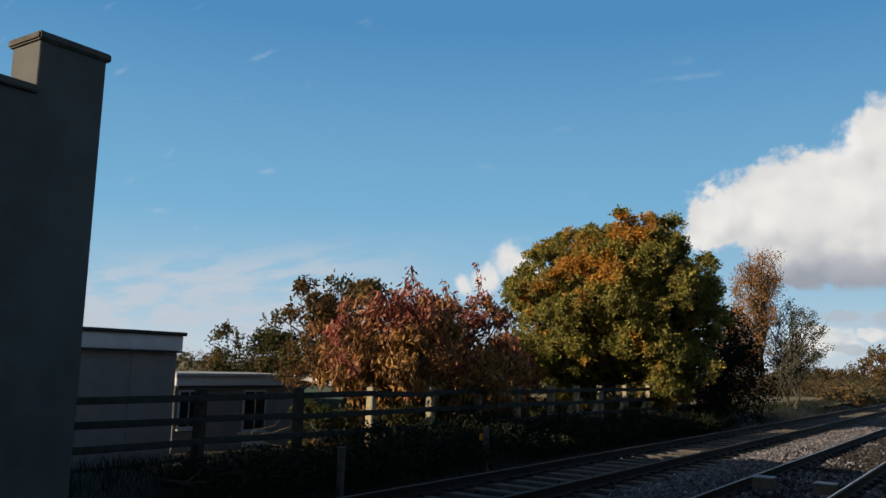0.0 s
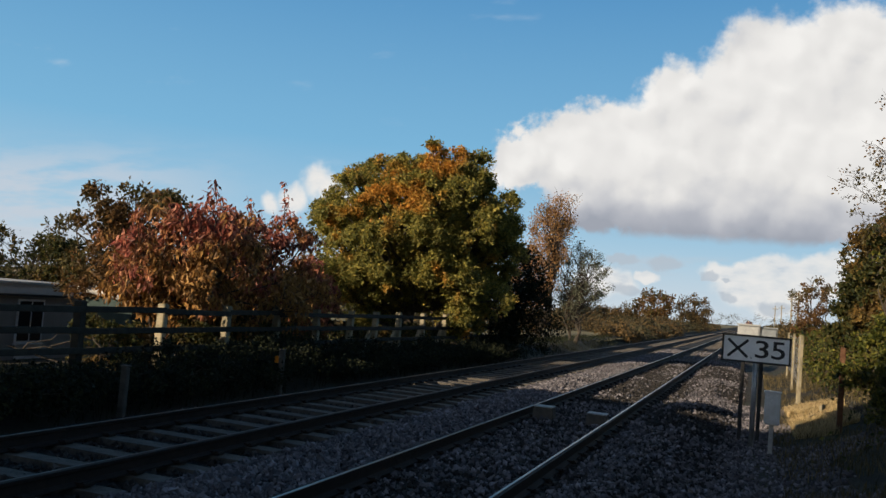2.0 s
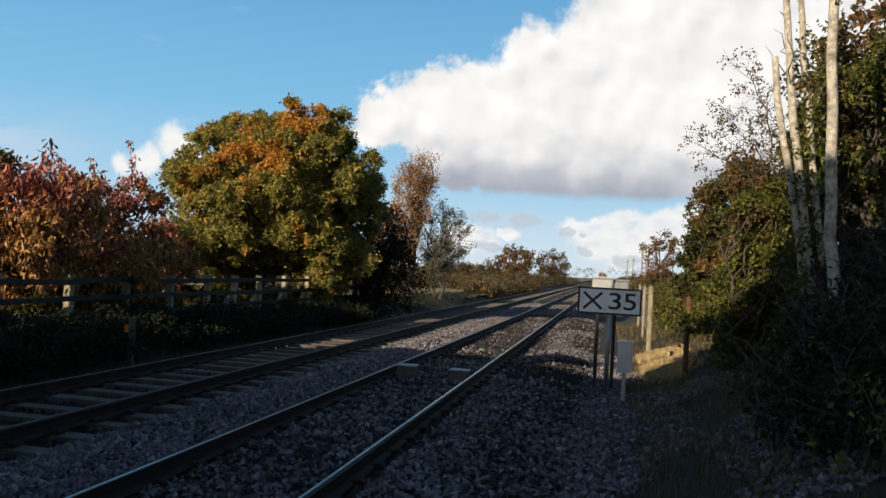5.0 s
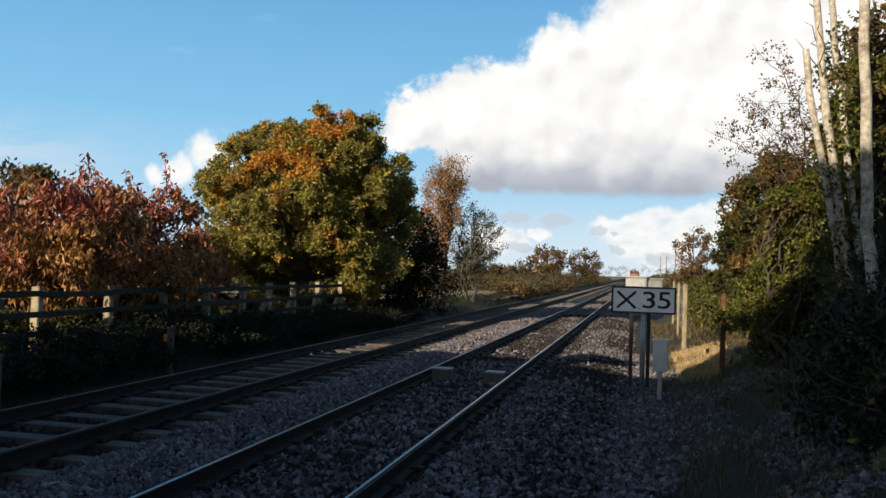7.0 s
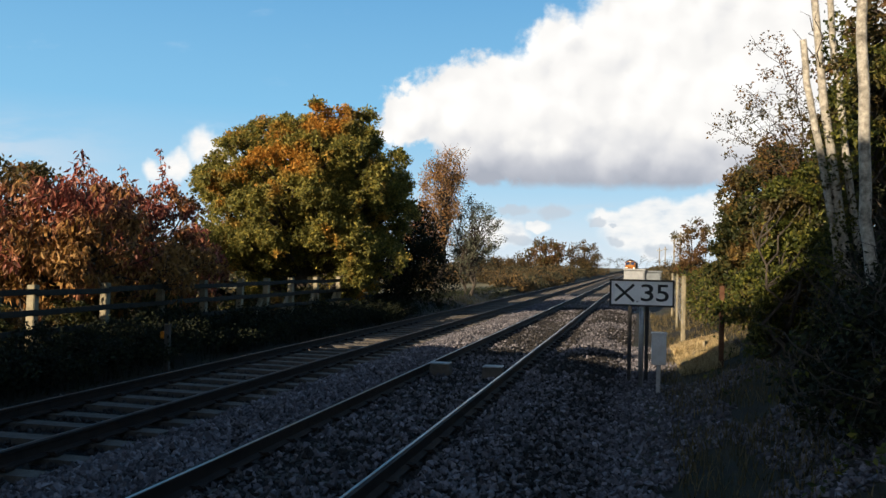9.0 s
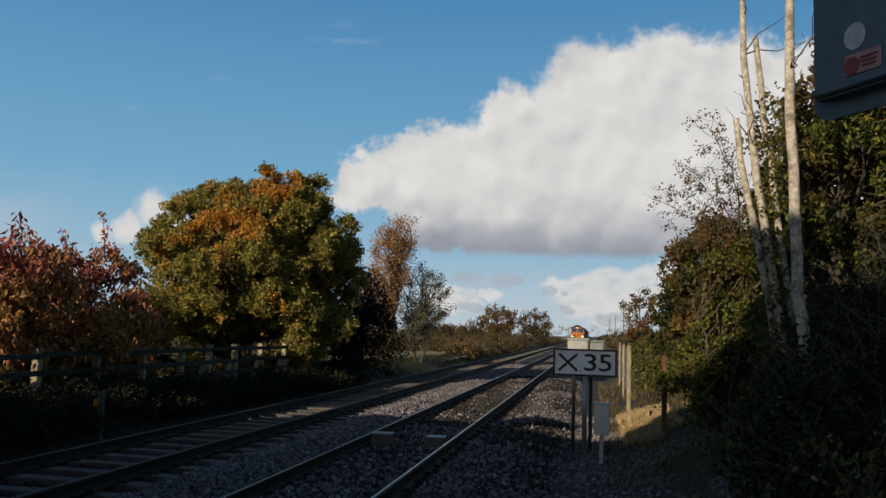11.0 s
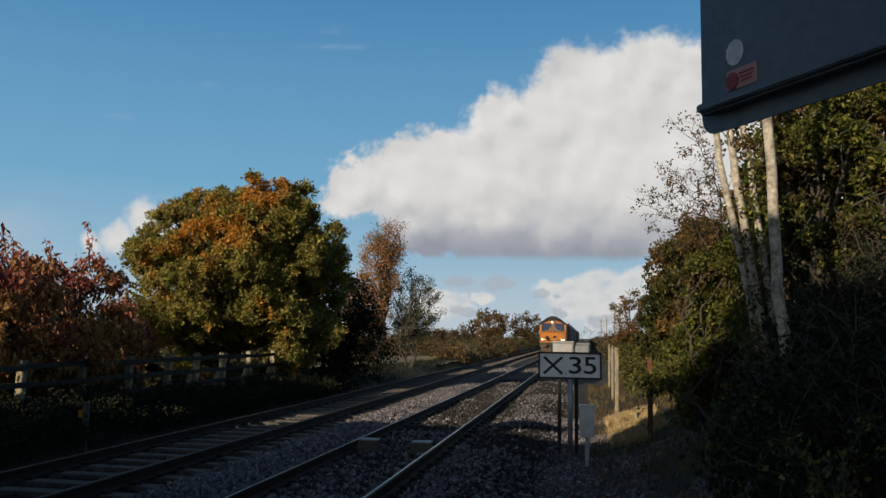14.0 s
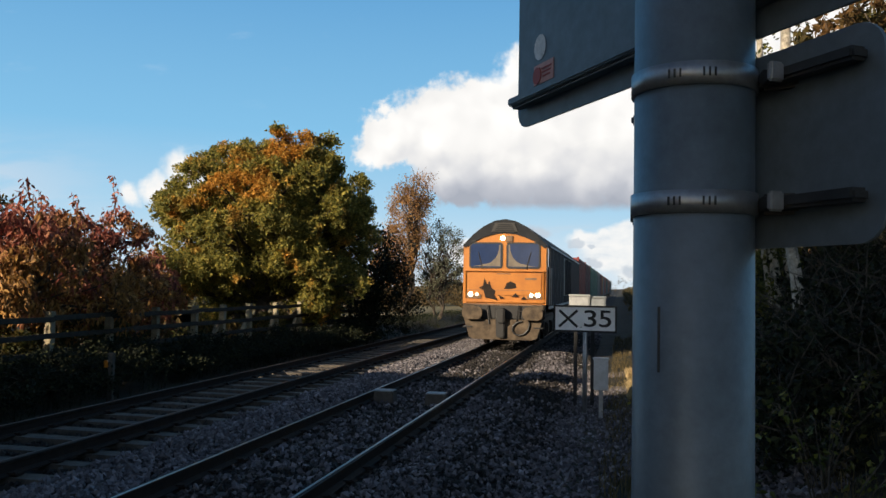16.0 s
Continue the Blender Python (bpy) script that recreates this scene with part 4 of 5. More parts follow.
def brambles(at, label, seed):
    """Thin arching stems with a few leaves."""
    rng, npr = random.Random(seed), np.random.default_rng(seed)
    t = empty("bramble_bush", (*at, gz(*at)), label, "bush", "brambles below the birches")
    tips = []
    for _ in range(9):
        a = rng.uniform(0, 6.28)
        reach, high = rng.uniform(0.5, 1.2), rng.uniform(0.4, 1.0)
        pts = [Vector((math.cos(a) * reach * f, math.sin(a) * reach * f, 4 * high * f * (1 - 0.8 * f) - 0.05)) for f in (0, 0.15, 0.3, 0.5, 0.7, 0.85, 1.0)]
        v, f = [], []
        tube(v, f, pts, [0.006, 0.006, 0.005, 0.005, 0.004, 0.003, 0.002], 5)
        mesh("stem", v, f, BARK, t)
        tips += pts[2:]
    tagged(leaves("leaf_spray", tips, [0.1] * len(tips), 7, 0.06, IVYLIT, t, npr, 0.3, "scattered yellow-green leaves"), kind="stuff")
    return t


for i, at in enumerate(((4.9, 5.6), (5.3, 7.6), (4.8, 9.4), (5.6, 11.2), (5.0, 13.0))):
    brambles(at, "arching bramble stems with a few yellow leaves", 120 + i)


# ---- tall grass ----
def grass(name, count, where, height, mat, label, seed):
    rng = np.random.default_rng(seed)
    at = where(rng, count)
    n = len(at)
    a = rng.uniform(0, 6.283, n)
    side = np.stack([np.cos(a), np.sin(a), 0 * a], 1) * rng.uniform(0.004, 0.009, (n, 1))
    h = rng.uniform(0.4, 1.0, n)[:, None] * height
    leanv = rng.normal(0, 0.35, (n, 3)) * h
    leanv[:, 2] = h[:, 0]
    mid = at + leanv * [0.4, 0.4, 0.6]
    tip = at + leanv
    v = np.stack([at - side, at + side, mid + side * 0.7, mid - side * 0.7, tip], 1).reshape(-1, 3)
    k = 5 * np.arange(n)[:, None]
    f = np.concatenate([k + [0, 1, 2], k + [0, 2, 3], k + [3, 2, 4]], 1).reshape(-1, 3)
    return tagged(mesh(name, v, f, mat), label, "grass", "", "stuff")


def area(x0, x1, y0, y1, power=1.0):
    def where(rng, n):
        x, y = rng.uniform(x0, x1, n), y0 + (y1 - y0) * rng.random(n) ** power
        keep = np.array([noise.noise((a * 0.9, b * 0.9, 5)) > -0.25 for a, b in zip(x, y)])
        x, y = x[keep], y[keep]
        return np.stack([x, y, [ground_height(a, b) for a, b in zip(x, y)]], 1)
    return where


grass("straw_grass", 16000, area(3.7, 4.9, 16.9, 22.8), 0.2, STRAW, "bleached dry grass heap catching the low sun", 1)
grass("bank_grass", 14000, area(3.3, 6.5, 5, 40, 1.4), 0.22, GRASSBLADE, "rough grass and weeds on the bank", 2)
# blades in the near-black leaf colour, for the shade along the verge
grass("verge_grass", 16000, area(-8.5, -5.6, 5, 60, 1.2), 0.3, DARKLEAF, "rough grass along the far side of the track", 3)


# ---- distance ----
def far_tree(x, y, w, h, leaf, label, seed):
    return tree("far_tree", (x, y, gz(x, y) - 0.1), [(0, 0, h * 0.6, w / 2, w / 2, h * 0.4), (0, 0, h * 0.3, w * 0.42, w * 0.42, h * 0.28)], w * 0.11, 110, 40, w * 0.055, leaf, label, "tree", seed, w * 0.03, limbs=30, group="trees along the distant line")


far_tree(-13.5, 150, 7.6, 7.6, BROWNLEAF, "rounded orange-brown tree beside the distant line", 81)
far_tree(-7.0, 151, 6.0, 6.2, FARLEAF, "grey-green tree beside the distant line", 82)
far_tree(-18.5, 148, 6.0, 4.2, FARLEAF, "low hedgerow tree beside the distant line", 83)
far_tree(-24, 160, 7.0, 4.5, FARLEAF, "low hedgerow tree beside the distant line", 84)
far_tree(-31, 165, 8.0, 4.8, FARLEAF, "low hedgerow tree beside the distant line", 85)
far_tree(6.3, 60, 3.0, 5.2, BROWNLEAF, "orange-brown tree beyond the lineside fence", 86)
far_tree(9.4, 52, 4.5, 6.2, BROWNLEAF, "orange-brown tree beyond the lineside fence", 87)
far_tree(9.2, 36, 4.0, 5.0, FARLEAF, "green-brown hedgerow tree on the bank", 88)
far_tree(8.2, 28, 3.6, 4.6, IVYLEAF, "green-brown hedgerow tree on the bank", 89)


def woods(name, rows, leaf, label, seed, each=22, size=0.5):
    """Low hedges and woods far off, as one mass of leaves."""
    npr = np.random.default_rng(seed)
    cs, rs = [], []
    for x0, x1, y0, y1, h, n in rows:
        for _ in range(n):
            f = npr.random()
            x, y = x0 + (x1 - x0) * f, y0 + (y1 - y0) * npr.random()
            top = h * (0.65 + 0.5 * noise.noise((x * 0.06, y * 0.02, seed)) + 0.25 * noise.noise((x * 0.25, y * 0.1, 2)))
            cs.append((x, y, max(gz(x, y), -0.6) + max(0.3, top) * npr.random() ** 0.6))
            rs.append(0.16 * h + 0.35)
    t = tagged(leaves(name, cs, rs, each, size, leaf, None, npr), label, "woods", "", "stuff")
    return t


woods("far_hedge", [(-60, -13, 60, 66, 1.5, 300), (-60, -7.5, 84, 92, 2.2, 380), (-60, -6, 98, 140, 2.2, 560), (-12, -5.6, 100, 240, 1.5, 300), (9, 24, 40, 60, 2.2, 300), (4.6, 8, 60, 240, 2.0, 380), (-8, -5.5, 62, 110, 1.0, 160)], FARLEAF, "brown and green hedges along the far line", 91, 46, 0.27)
woods("bank_hedge", [(4.7, 9, 22.5, 40, 1.7, 420)], IVYLIT, "green shrubs on the bank behind the wire fence", 93, 60, 0.12)
woods("far_wood", [(-500, 40, 420, 520, 9, 900), (-700, -60, 300, 380, 9, 700), (-260, -20, 150, 210, 5.0, 620), (15, 400, 240, 420, 9, 700), (-200, -18, 30, 60, 3.4, 600), (10, 60, 20, 40, 6, 700)], FARLEAF, "distant autumn woods along the horizon", 92)


# ---- post and rail fence on the far side ----
def fence():
    f = empty("fence", (-7.115, 0, 0), "weathered timber post and rail fence along the railway", "fence")
    rng = random.Random(5)
    ys = [4.96, 7.6, 9.7, 11.65, 13.62, 15.55, 17.4, 19.15, 20.7, 22.45, 24.4, 26.36, 28.2, 30.0, 31.8, 33.7, 35.6]
    for y in ys[1:]:
        # posts near the building take the timber with shade painted in
        p = part("post", boxed((0, 0, 0.58), (0.15, 0.14, 1.34), 0.012), SHADETIMBER if y < 11 else TIMBER, f)
        p.matrix_basis = pose(0, y, 0, rng.uniform(-1.5, 1.5), rng.uniform(-1.5, 1.5), rng.uniform(-4, 4))
        if 20 < y < 27:
            bm = bmesh.new()
            a, b = Vector((-0.05, y - 0.1, 0.75)), Vector((-0.05, y - 0.75, -0.05))
            q = (b - a).to_track_quat("Z", "Y").to_matrix().to_4x4()
            box(bm, (0, 0, 0), (0.1, 0.12, (b - a).length), 0.01, m=Matrix())
            bmesh.ops.transform(bm, verts=bm.verts, matrix=Matrix.Translation((a + b) / 2) @ q)
            part("brace", bm, TIMBER, f)
    for a, b in zip(ys, ys[1:]):
        for z in (1.12, 0.79, 0.46):
            # rails face away from the sun: their shade is in the colour
            r = part("rail", boxed((0, 0, 0), (0.045, b - a + 0.02, 0.1), 0.008), SHADETIMBER, f)
            r.matrix_basis = pose(0.09, (a + b) / 2, z + rng.uniform(-0.015, 0.015), rng.uniform(-0.6, 0.6))
    return f


fence()


def marker(at, h, label, reflector=True):
    t = empty("marker_post", at, label, "marker post", "short posts beside the far track")
    part("post", boxed((0, 0, h / 2 - 0.1), (0.10, 0.09, h + 0.2), 0.012), CONCRETE, t)
    part("cap", boxed((0, 0, h + 0.012), (0.115, 0.105, 0.03), 0.008), CONCRETE, t)
    if reflector:
        part("reflector", prism(rounded(0.085, 0.13, 0.03), "y", -0.012, 0.012), AMBER, t, "orange reflector plate").location = (-0.09, -0.02, h - 0.17)
    return t


marker((-5.49, 13.2, gz(-5.49, 13.2)), 0.88, "short grey post with an orange reflector beside the track")
marker((-5.3, 8.75, gz(-5.3, 8.75)), 0.88, "short plain grey post beside the track", False)


# ---- the rendered building by the line, and an unseen block that shades the foreground ----
def building():
    b = empty("station_building", (0, 0, 0), "grey rendered building with dark coping close to the track", "building")
    part("wall", boxed((-8.25, -0.835, 2.05), (4.5, 11.39, 5.1), 0.01), RENDER, b)
    part("coping", boxed((-8.25, -1.27, 4.645), (4.62, 10.6, 0.09), 0.015), COPING, b, "dark stone coping")
    ch = part("chimney", boxed((-6.293, 4.44, 4.90), (0.585, 0.84, 0.70), 0.008), RENDER, b)
    part("chimney_cap", boxed((-6.293, 4.44, 5.29), (0.68, 0.93, 0.10), 0.02), COPING, ch, "dark weathered cap")
    # added out of view to block the sun; the top's outline sets the shade
    part("shade_block", boxed((-9.4, -15.2, 3.95), (7.1, 12.0, 8.9), 0.01), RENDER, b)
    part("shade_block_top", prism([(-5.5, 8.4), (-5.5, 11.1), (-7.2, 11.7), (-8.6, 10.3), (-11.1, 10.3), (-11.35, 9.3), (-13.0, 9.3), (-13.0, 8.4)], "y", -21.3, -9.1), ROOFFELT, b, "unseen stepped top that shapes the foreground shade")
    return b


building()


def cabin(name, x, y0, y1, z0, z1, depth, band, label, windows, roof):
    c = empty(name, (x, (y0 + y1) / 2, z0), label, "cabin", "cream cabins behind the fence")
    w, h = y1 - y0, z1 - z0
    part("wall", boxed((-depth / 2, 0, h / 2), (depth, w, h), 0.015), CABIN, c)
    part("fascia", boxed((-depth / 2 + 0.05, 0, h - band / 2 + 0.01), (depth + 0.16, w + 0.12, band), 0.015), WHITE, c, "white fascia board")
    part("gutter", boxed((0.155, 0, h - band - 0.02), (0.07, w + 0.1, 0.05), 0.012), ROOFFELT, c)
    part("roof", boxed((-depth / 2 + 0.05, 0, h + 0.055), (depth + 0.3, w + 0.24, 0.09), 0.015), roof, c)
    for i in range(1, 5):
        part("panel_strip", boxed((0.008, -w / 2 + w * i / 5, h / 2 - band / 2), (0.014, 0.035, h - band - 0.06)), CABIN, c)
    for y, zz, ww, hh, kind in windows:
        if kind == "door":
            part("door_panel", boxed((0.02, y, zz), (0.03, ww, hh), 0.008), WHITE, c, "pale lower door panel")
            continue
        fr = part("window", boxed((0.015, y, zz), (0.05, ww + 0.12, hh + 0.12), 0.008), WHITE, c)
        part("pane", boxed((0.043, y, zz), (0.012, ww, hh)), DARKGLASS, fr, "dark glass")
        part("glazing_bar", boxed((0.052, y, zz), (0.01, 0.03, hh)), WHITE, fr)
        part("sill", boxed((0.06, y, zz - hh / 2 - 0.09), (0.1, ww + 0.2, 0.04), 0.006), WHITE, fr)
    return c


cabin("mobile_cabin", -14, 6.2, 12.6, -0.82, 2.22, 3.2, 0.36, "cream mobile cabin with a white fascia and dark roof", [(-1.2, 1.5, 0.9, 0.9, "w")], ROOFFELT)
cabin("mobile_cabin", -17, 15.0, 20.0, -1.12, 1.17, 3.0, 0.27, "low cream mobile cabin with dark windows", [(0.6, 1.25, 0.85, 1.15, "w"), (0.65, 0.32, 0.95, 0.6, "door"), (-2.0, 1.35, 0.62, 0.98, "w")], PALEROOF)


def shed():
    s = empty("garden_shed", (-12.6, 18.1, gz(-12.6, 18.1)), "dark green shed with a pale corrugated roof", "shed")
    part("wall", boxed((-0.8, 0, 0.85), (1.6, 1.7, 1.7), 0.01), SHEDWOOD, s)
    for i in range(8):
        part("board", boxed((0.008, 0, 0.12 + 0.2 * i), (0.02, 1.7, 0.185), 0.004), SHEDWOOD, s)
    bm = bmesh.new()
    for i in range(14):
        rod(bm, (-1.75, -0.95 + 0.146 * i, 1.92), (0.12, -0.95 + 0.146 * i, 1.70), 0.08, sides=8)
    part("roof", bm, PALEROOF, s, "pale corrugated sheet roof")
    part("hatch", boxed((0.03, 0.55, 1.3), (0.03, 0.42, 0.4), 0.008), BOXGREY, s, "pale square hatch")
    return s


shed()


# ---- the speed board and its boxes ----
def text_mesh(words, size, depth):
    cu = bpy.data.curves.new("digits", "FONT")
    cu.body, cu.size, cu.extrude, cu.offset = words, size, depth, 0.008
    ob = bpy.data.objects.new("digits", cu)
    scene.collection.objects.link(ob)
    me = bpy.data.meshes.new_from_object(ob.evaluated_get(bpy.context.evaluated_depsgraph_get()))
    bpy.data.objects.remove(ob)
    return me


def digit(name, words, left, right, low, high, mat, parent, y):
    """A character fitted between the given edges, on the board's face."""
    me = text_mesh(words, 1.0, 0.0)
    co = np.array([v.co[:] for v in me.vertices])
    lo, hi = co.min(0), co.max(0)
    for v in me.vertices:
        u, w = (v.co.x - lo[0]) / (hi[0] - lo[0]), (v.co.y - lo[1]) / (hi[1] - lo[1])
        v.co = (left + u * (right - left), y, low + w * (high - low))
    me.materials.clear()
    return link(name, me, mat, parent)


def speed_board():
    s = empty("speed_board", (2.36, 14.92, 1.09), "white rectangular board with a black border reading X.35 on posts", "sign")
    part("plate", prism([(0, 0), (1.1, 0), (1.1, 0.452), (0, 0.452)], "y", 0, 0.02), BOARD, s)
    edge = bmesh.new()
    for c, d in (((0.55, -0.004, 0.0), (1.14, 0.035, 0.032)), ((0.55, -0.004, 0.452), (1.14, 0.035, 0.032)), ((0.0, -0.004, 0.226), (0.032, 0.034, 0.43)), ((1.1, -0.004, 0.226), (0.032, 0.034, 0.43))):
        box(edge, c, d, 0.004)
    part("border", edge, BLACK, s, "raised black border")
    for name, (x0, z0), (x1, z1) in (("stroke", (0.085, 0.375), (0.415, 0.075)), ("stroke", (0.085, 0.075), (0.415, 0.375))):
        d = Vector((x1 - x0, 0, z1 - z0))
        ang = math.degrees(math.atan2(-d.z, d.x))
        off = 0.0 if z0 > z1 else 0.0015
        part(name, boxed((0, 0, 0), (d.length, 0.004, 0.046)), BLACK, s).matrix_basis = pose((x0 + x1) / 2, -0.004 - off, (z0 + z1) / 2, 0, ang, 0)
    part("point", boxed((0.475, -0.004, 0.07), (0.022, 0.004, 0.018)), BLACK, s)
    digit("digit", "3", 0.535, 0.755, 0.08, 0.385, BLACK, s, -0.0045)
    digit("digit", "5", 0.80, 1.02, 0.08, 0.385, BLACK, s, -0.0045)
    part("leg", rod(bmesh.new(), (0.57, 0.06, -1.55), (0.57, 0.06, 0.44), 0.028), GALV, s, "galvanised tube leg", True)
    part("stay", rod(bmesh.new(), (0.53, 0.1, -1.5), (0.53, 0.1, 0.3), 0.018), GALV, s, "thin galvanised stay", True)
    for z in (0.1, 0.36):
        part("clamp", boxed((0.52, 0.045, z), (0.46, 0.05, 0.03), 0.006), GALV, s)
    return s


speed_board()


def post_box(name, at, size, drop, mat, post, label, category, dx=0.0):
    t = empty(name, at, label, category)
    part("body", boxed((0, 0, 0), size, 0.015), mat, t)
    part("lid", boxed((0, -0.01, size[2] / 2 + 0.012), (size[0] + 0.03, size[1] + 0.04, 0.03), 0.008), mat, t)
    part("door", boxed((0, -size[1] / 2 - 0.008, 0), (size[0] * 0.86, 0.014, size[2] * 0.86), 0.004), mat, t)
    part("post", boxed((dx, 0.02, -size[2] / 2 - drop / 2), (0.07, 0.06, drop), 0.008), post, t)
    part("foot", boxed((dx, 0.02, -size[2] / 2 - drop - 0.01), (0.2, 0.16, 0.05), 0.01), CONCRETE, t)
    return t


post_box("junction_box", (3.215, 14.45, 0.37), (0.25, 0.16, 0.53), 0.55, BOXGREY, GALV, "pale grey junction box on a thin post", "junction box")
post_box("equipment_cabinet", (2.768, 15.9, 1.42), (0.39, 0.3, 0.6), 1.54, CABPALE, DARKSTEEL, "pale equipment cabinet on a dark post behind the board", "cabinet", -0.07)
post_box("equipment_cabinet", (3.117, 16.0, 1.4), (0.29, 0.34, 0.58), 1.52, CABGREY, DARKSTEEL, "grey equipment cabinet on a dark post behind the board", "cabinet", -0.1)


def lone_post(name, at, h, w, mat, label, group=""):
    t = empty(name, at, label, "post", group)
    part("post", boxed((0, 0, h / 2 - 0.1), (w, w, h + 0.2), 0.015, 0.96), mat, t)
    part("cap", boxed((0, 0, h + 0.01), (w * 1.04, w * 1.04, 0.03), 0.01, 0.8), mat, t)
    return t


lone_post("rusty_post", (4.47, 17.0, gz(4.47, 17.0)), 1.6, 0.1, RUSTPOST, "rusty brown steel post on the bank")


def mesh_fence():
    f = empty("wire_fence", (0, 0, 0), "timber posts with sagging wire mesh along the bank", "fence")
    ys = [23.2, 24.5, 29.5, 36]
    for y in ys:
        x = 4.05 + 0.01 * (y - 23)
        part("post", boxed((x, y, 0.62), (0.07, 0.07, 1.9), 0.012), TIMBER, f)
    for a, b in zip(ys, ys[1:]):
        bm = bmesh.new()
        for k in range(9):
            z = 0.2 + 0.16 * k
            rod(bm, (4.05 + 0.01 * (a - 23), a, z), (4.05 + 0.01 * (b - 23), b, z - 0.01), 0.003, sides=4)
        for k in range(1, 12):
            y = a + (b - a) * k / 12
            rod(bm, (4.05 + 0.01 * (y - 23), y, 0.2), (4.05 + 0.01 * (y - 23), y, 1.48), 0.0025, sides=4)
        part("wire_mesh", bm, GALV, f, "galvanised wire mesh")
    return f


mesh_fence()


def cable_trough():
    t = empty("cable_trough", (0, 0, 0), "pale boards standing for the edge of sunlight on the bank", "edging")
    # pale boards laid along the line where sunlight begins on the bank
    for i in range(4):
        y = 17.9 + 1.35 * i
        part("board", boxed((0, 0, 0), (0.05, 1.3, 0.16), 0.01), TIMBER, t).matrix_basis = pose(3.9 + 0.235 * (y - 17.9), y + 0.6, gz(3.9 + 0.235 * (y - 17.9), y + 0.6) + 0.04, 0, 0, -13.2)
    return t


cable_trough()


def telegraph_pole(at, h, label):
    t = empty("telegraph_pole", at, label, "pole", "poles along the distant line")
    part("pole", rod(bmesh.new(), (0, 0, -0.3), (0, 0, h), 0.1, 0.07, 8), TIMBER, t, "", True)
    part("crossarm", boxed((0, -0.1, h - 0.5), (0.9, 0.09, 0.09), 0.01), TIMBER, t)
    for x in (-0.38, -0.16, 0.16, 0.38):
        part("insulator", rod(bmesh.new(), (x, -0.1, h - 0.46), (x, -0.1, h - 0.3), 0.04, 0.03, 8), WHITE, t)
    return t


for x, y, h in ((6.9, 92, 5.3), (6.6, 101, 5.2), (6.9, 150, 5.2), (6.0, 154, 5.2)):
    telegraph_pole((x, y, gz(x, y)), h, "tall timber telegraph pole beside the distant line")


# ---- sign pole and the backs of two road signs ----
def sign_plate(name, at, width, bottom, top, label, u0):
    """A plate seen from the back; u runs along it, from its outer end."""
    t = empty(name, at, label, "sign", "sign backs on the grey pole", "", -57.3)
    h = top - bottom
    part("plate", prism([(x + width / 2 + u0, z + h / 2 + bottom) for x, z in rounded(width, h, 0.028)], "y", 0, 0.004), SIGNBACK, t)
    return t


SIGN_AT = (3.368, 0.822, 0.0)
big = sign_plate("road_sign", SIGN_AT, 0.92, 2.125, 2.86, "large grey road sign seen from its back", 0.0)
for z in (2.158, 2.62):
    part("channel", boxed((0.46, -0.012, z), (0.885, 0.02, 0.012), 0.003), SIGNBACK, big, "folded stiffening channel")
    part("channel_lip", boxed((0.46, -0.024, z + 0.004), (0.885, 0.006, 0.012), 0.002), SIGNBACK, big)
seal = bmesh.new()
bmesh.ops.create_circle(seal, cap_ends=True, segments=11, radius=0.019)
for v in seal.verts:
    v.co = Vector((v.co.x + 0.075, -0.0012, v.co.y * 1.05 + 2.238))
part("seal", seal, STICKER, big, "scuffed white round sticker")
lab = part("label", boxed((0.088, -0.001, 2.197), (0.062, 0.0012, 0.03), 0), PINK, big, "faded pink maker's label")
part("label_roundel", prism([(0.07 + 0.013 * math.cos(a * 0.5236), 2.195 + 0.013 * math.sin(a * 0.5236)) for a in range(12)], "y", -0.0035, -0.002), REDINK, lab, "red roundel")
for k in range(3):
    part("print_bar", boxed((0.099, -0.0025, 2.203 - 0.006 * k), (0.03 - 0.004 * k, 0.0012, 0.0022)), REDINK, lab)

small = sign_plate("road_sign", SIGN_AT, 0.35, 1.917, 2.105, "small grey road sign seen from its back", 0.338)
for z in (1.957, 2.075):
    part("channel", boxed((0.61, -0.012, z), (0.13, 0.02, 0.012), 0.003), DARKSTEEL, small, "folded stiffening channel")
    part("channel", boxed((0.40, -0.012, z), (0.10, 0.02, 0.012), 0.003), DARKSTEEL, small, "folded stiffening channel")
for z in (1.957, 2.075):
    part("bolt_plate", boxed((0.597, -0.03, z), (0.007, 0.016, 0.018), 0.002), BANDGREY, small, "bright bolt plate")
ring = bmesh.new()
bmesh.ops.create_circle(ring, cap_ends=True, segments=20, radius=0.019)
for v in ring.verts:
    v.co = Vector((v.co.x + 0.378, -0.0012, v.co.y + 1.985))
dot = part("label_roundel", ring, REDINK, small, "faded red maker's roundel")
for k in (-1, 0, 1):
    part("print_bar", boxed((0.378 + 0.009 * k, -0.0025, 1.985), (0.004, 0.0012, 0.018)), PINK, dot)
part("seal", boxed((0.39, -0.001, 2.03), (0.022, 0.0012, 0.03), 0), STICKER, small, "scuffed pale sticker")


